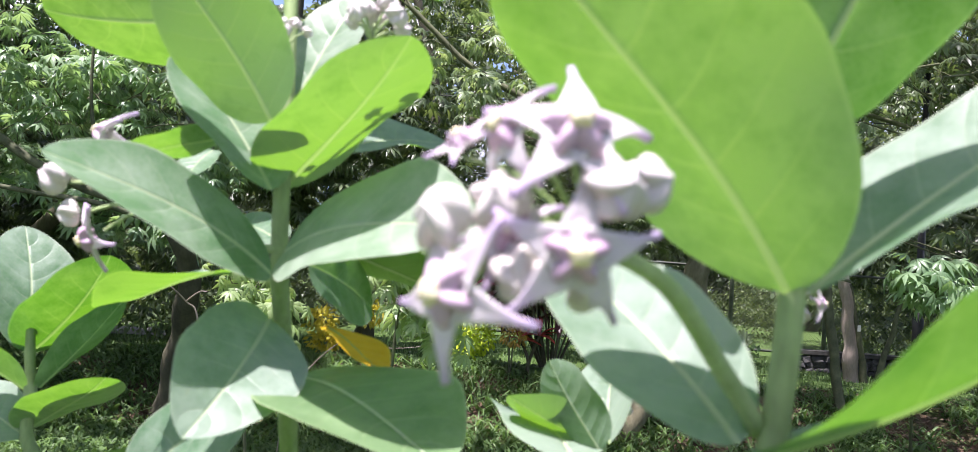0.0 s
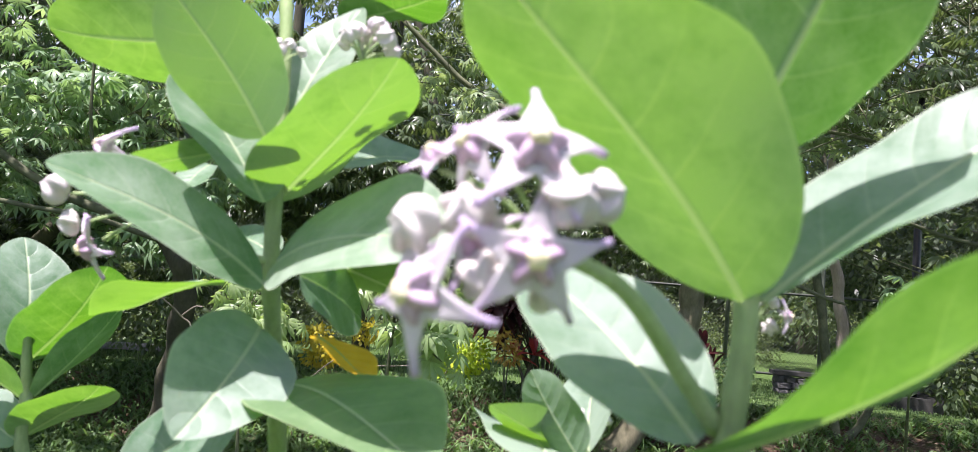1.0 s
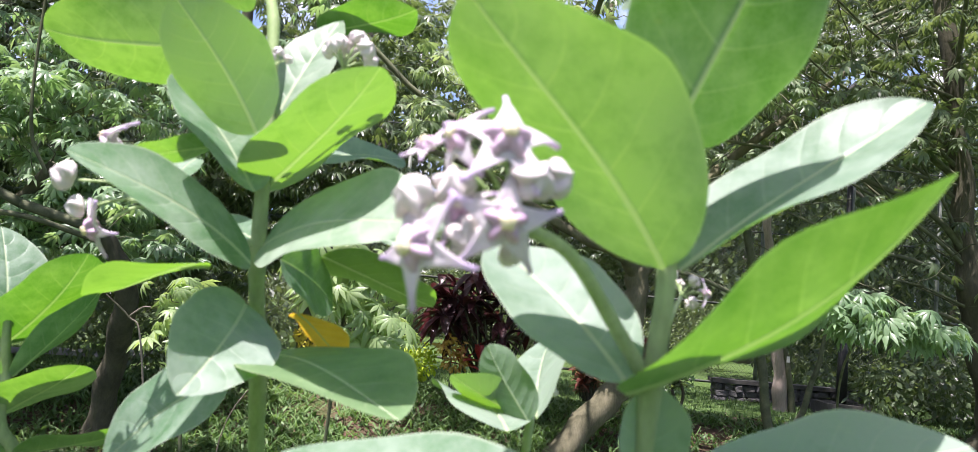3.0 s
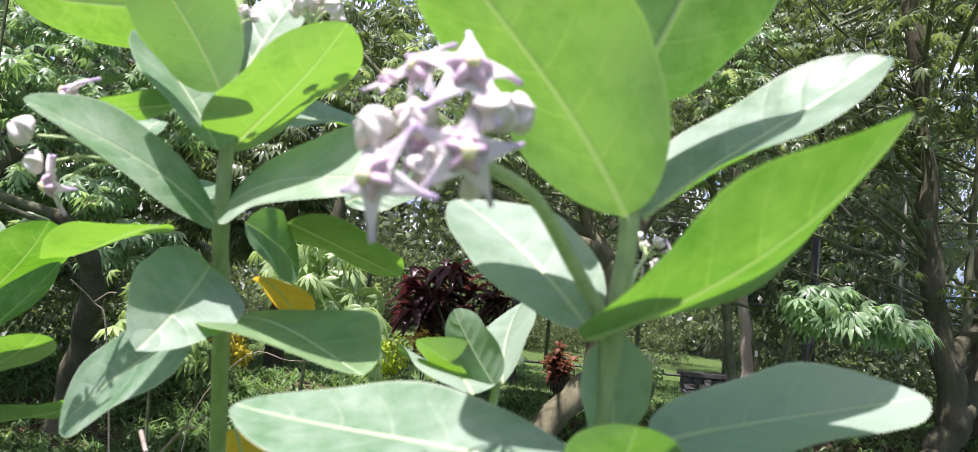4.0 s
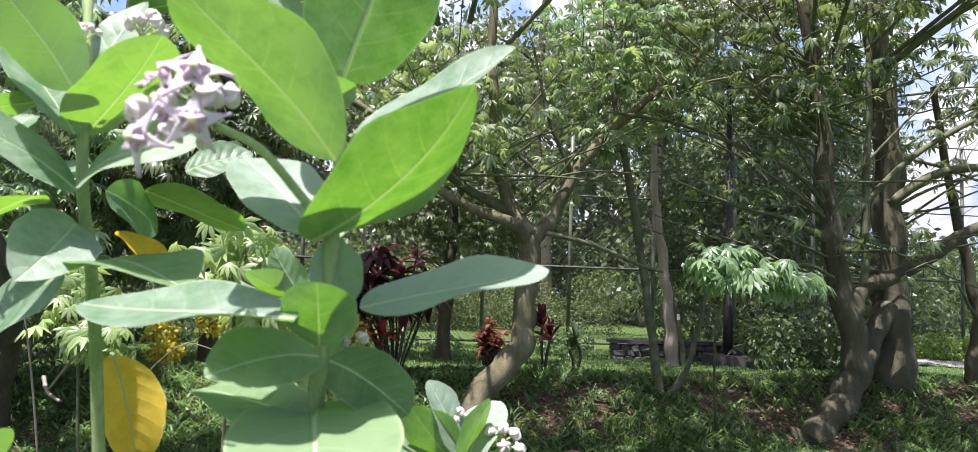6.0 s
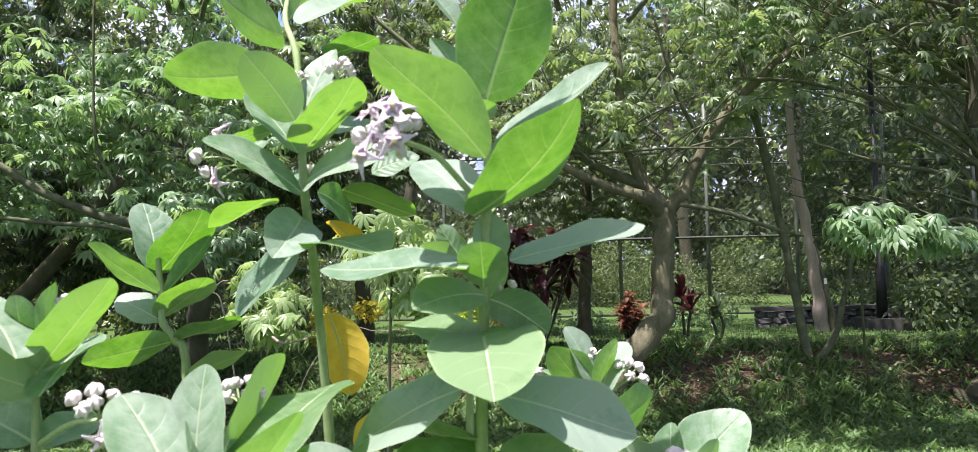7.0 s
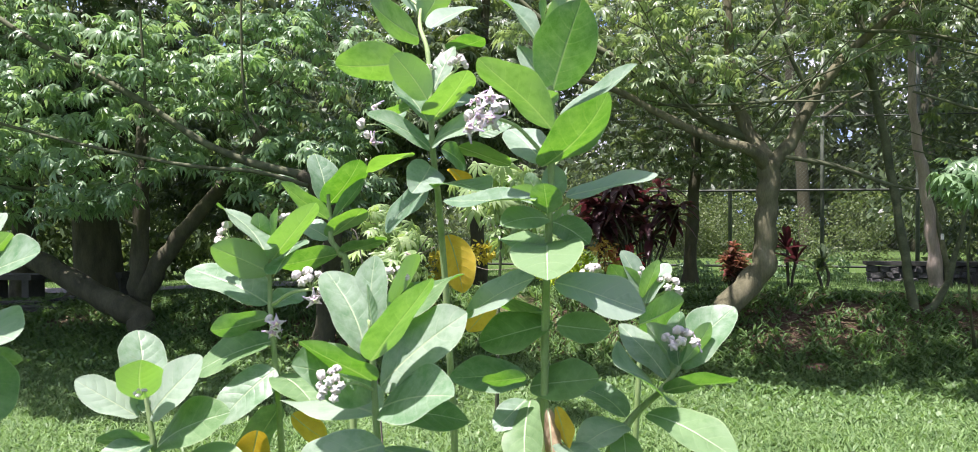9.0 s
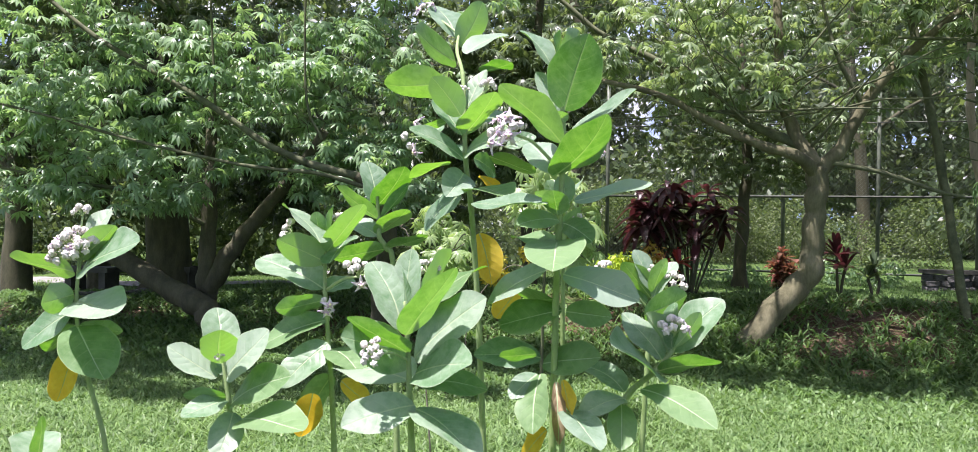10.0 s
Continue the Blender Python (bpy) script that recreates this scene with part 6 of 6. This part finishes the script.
part("lantern", mesh_of("lantern", [q + Vector((-0.02, 0, 0)) for q in v], f, M_BLACK), lamp)

# path beyond the trees, and the things standing in the shade
s = Soup()
n = 24
v = []
for k in range(n + 1):
    x = -16 + 12.0 * k / n
    v += [(x, 11.2 + 0.03 * (x + 10) ** 2 * 0.2, gz(x, 11.2) + 0.02), (x, 12.3 + 0.03 * (x + 10) ** 2 * 0.2, gz(x, 12.3) + 0.02)]
s.add(v, [(2 * k, 2 * k + 2, 2 * k + 3, 2 * k + 1) for k in range(n)])
tagged(new("path_1", s.mesh("path_1", M_ROAD)), "pale paved path beyond the shaded trees", "path", kind="structure")
s = Soup()
v = []
for k in range(n + 1):
    x = 7.5 + 8.0 * k / n
    v += [(x, 11.5, gz(x, 11.5) + 0.02), (x, 12.4, gz(x, 12.4) + 0.02)]
s.add(v, [(2 * k, 2 * k + 2, 2 * k + 3, 2 * k + 1) for k in range(n)])
tagged(new("path_2", s.mesh("path_2", M_ROAD)), "pale paved path behind the large tree", "path", kind="structure")

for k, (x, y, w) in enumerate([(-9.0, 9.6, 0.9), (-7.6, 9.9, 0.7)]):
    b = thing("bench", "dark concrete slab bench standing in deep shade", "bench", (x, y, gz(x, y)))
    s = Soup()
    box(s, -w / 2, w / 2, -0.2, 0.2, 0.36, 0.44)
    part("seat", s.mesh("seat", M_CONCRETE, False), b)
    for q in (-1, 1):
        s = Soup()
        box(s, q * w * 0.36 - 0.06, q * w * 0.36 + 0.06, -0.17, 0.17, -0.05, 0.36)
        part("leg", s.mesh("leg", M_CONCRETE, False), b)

# earth clods on the bank, a card on the pale trunk, dead twigs
for k, (x, y, r) in enumerate([(2.23, 7.4, 0.11), (1.64, 7.45, 0.08), (-0.6, 7.6, 0.07)]):
    bm = bmesh.new()
    bmesh.ops.create_icosphere(bm, subdivisions=3, radius=1.0)
    for q in bm.verts:
        q.co *= 1 + 0.35 * noise.noise(q.co * 1.7 + Vector((k * 7, 0, 0))) + 0.12 * noise.noise(q.co * 5)
        q.co = Vector((q.co.x * r * 1.3, q.co.y * r, q.co.z * r * 0.55))
    me = bpy.data.meshes.new("clod")
    bm.to_mesh(me)
    bm.free()
    me.materials.append(M_CLOD)
    ob = tagged(new("earth_clod", me), "reddish brown lump of bare earth on the bank", "earth clod", "earth clods on the bank")
    ob.location = (x, y, gz(x, y) + r * 0.2)
s = Soup()
box(s, -0.02, 0.02, -0.004, 0.004, -0.04, 0.04)
card = tagged(new("tree_tag", s.mesh("tree_tag", M_WHITE, False)), "small white card pinned to the pale trunk", "tag")
card.location = (4.53, 10.507, 1.04)


def dead_branch(label, points, r, forks):
    t = thing("dead_branch", label, "dead branch", points[0], "dead branches")
    o = Vector(points[0])
    v, f = tube(smooth_line([Vector(q) - o for q in points], 5), [r * (1 - 0.6 * i / (5 * (len(points) - 1))) for i in range(5 * (len(points) - 1) + 1)], 7)
    part("main_twig", mesh_of("main_twig", v, f, M_DRY), t)
    for a, b in forks:
        v, f = tube(smooth_line([Vector(a) - o, (Vector(a) + Vector(b)) / 2 - o + Vector((0.01, 0, 0.02)), Vector(b) - o], 4), [r * 0.5] * 9, 6)
        part("side_twig", mesh_of("side_twig", v, f, M_DRY), t)


dead_branch("pale bare dead twig forking in the shade behind the milkweed", [(-1.2, 3.6, -0.35), (-1.24, 3.5, 0.5), (-1.3, 3.4, 1.15), (-1.35, 3.36, 1.26), (-1.39, 3.21, 1.35)], 0.006, [((-1.35, 3.36, 1.26), (-1.24, 3.3, 1.31))])
dead_branch("thin dry twig hanging between the milkweed stems", [(-0.34, 1.06, 1.21), (-0.26, 0.86, 1.215), (-0.13, 0.54, 1.25)], 0.0035, [((-0.26, 0.86, 1.215), (-0.2, 0.8, 1.27))])
dead_branch("thin pale dead vine sagging between the saplings", [(-1.7, 6.1, -0.35), (-1.6, 6.05, 0.4), (-1.24, 6, 0.85), (-0.95, 6, 0.83), (-0.65, 6, 0.86), (-0.4, 6, 0.95)], 0.005, [])

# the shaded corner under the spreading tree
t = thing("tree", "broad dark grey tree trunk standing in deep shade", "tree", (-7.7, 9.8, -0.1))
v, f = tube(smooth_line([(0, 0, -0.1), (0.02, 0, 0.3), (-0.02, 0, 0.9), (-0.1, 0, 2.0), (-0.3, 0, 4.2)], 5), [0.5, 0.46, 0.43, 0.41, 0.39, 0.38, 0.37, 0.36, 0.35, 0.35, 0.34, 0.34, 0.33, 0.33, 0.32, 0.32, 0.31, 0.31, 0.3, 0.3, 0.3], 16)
part("trunk", mesh_of("trunk", v, f, M_BARK_DARK_SHADE), t)
for k in range(4):
    q = 0.6 + k * 1.45
    v, f = tube(smooth_line([(0.25 * math.cos(q), 0.25 * math.sin(q), 0.3), (0.5 * math.cos(q), 0.5 * math.sin(q), 0.1), (0.95 * math.cos(q + 0.2), 0.95 * math.sin(q + 0.2), 0.0)], 4), [0.16 - 0.013 * i for i in range(9)], 8)
    part("root", mesh_of("root", v, f, M_BARK_DARK_SHADE), t)
for a, b, c in (((0, 0, 2.0), (-0.6, -0.1, 2.9), (-1.5, -0.2, 3.5)), ((-0.1, 0, 2.2), (0.5, 0.1, 3.0), (1.3, 0.1, 3.8))):
    v, f = tube(smooth_line([a, b, c], 4), [0.16 - 0.012 * i for i in range(9)], 8)
    part("limb", mesh_of("limb", v, f, M_BARK_DARK_SHADE), t)
t = thing("tree", "dark slender trunk at the edge of the shade", "tree", (-10.4, 9.5, -0.1))
v, f = tube(smooth_line([(0, 0, -0.2), (0.0, 0, 0.6), (0.05, 0, 1.6), (0.0, 0, 4.0)], 5), [0.27 - 0.008 * i for i in range(16)], 12)
part("trunk", mesh_of("trunk", v, f, M_BARK_DARK_SHADE), t)
for a, b, c in (((0.03, 0, 1.5), (0.5, -0.1, 2.1), (1.2, -0.2, 2.5)), ((0.03, 0, 1.9), (-0.5, 0, 2.6), (-1.1, 0.1, 3.2))):
    v, f = tube(smooth_line([a, b, c], 4), [0.09 - 0.007 * i for i in range(9)], 8)
    part("limb", mesh_of("limb", v, f, M_BARK_DARK_SHADE), t)
rr = random.Random(77)
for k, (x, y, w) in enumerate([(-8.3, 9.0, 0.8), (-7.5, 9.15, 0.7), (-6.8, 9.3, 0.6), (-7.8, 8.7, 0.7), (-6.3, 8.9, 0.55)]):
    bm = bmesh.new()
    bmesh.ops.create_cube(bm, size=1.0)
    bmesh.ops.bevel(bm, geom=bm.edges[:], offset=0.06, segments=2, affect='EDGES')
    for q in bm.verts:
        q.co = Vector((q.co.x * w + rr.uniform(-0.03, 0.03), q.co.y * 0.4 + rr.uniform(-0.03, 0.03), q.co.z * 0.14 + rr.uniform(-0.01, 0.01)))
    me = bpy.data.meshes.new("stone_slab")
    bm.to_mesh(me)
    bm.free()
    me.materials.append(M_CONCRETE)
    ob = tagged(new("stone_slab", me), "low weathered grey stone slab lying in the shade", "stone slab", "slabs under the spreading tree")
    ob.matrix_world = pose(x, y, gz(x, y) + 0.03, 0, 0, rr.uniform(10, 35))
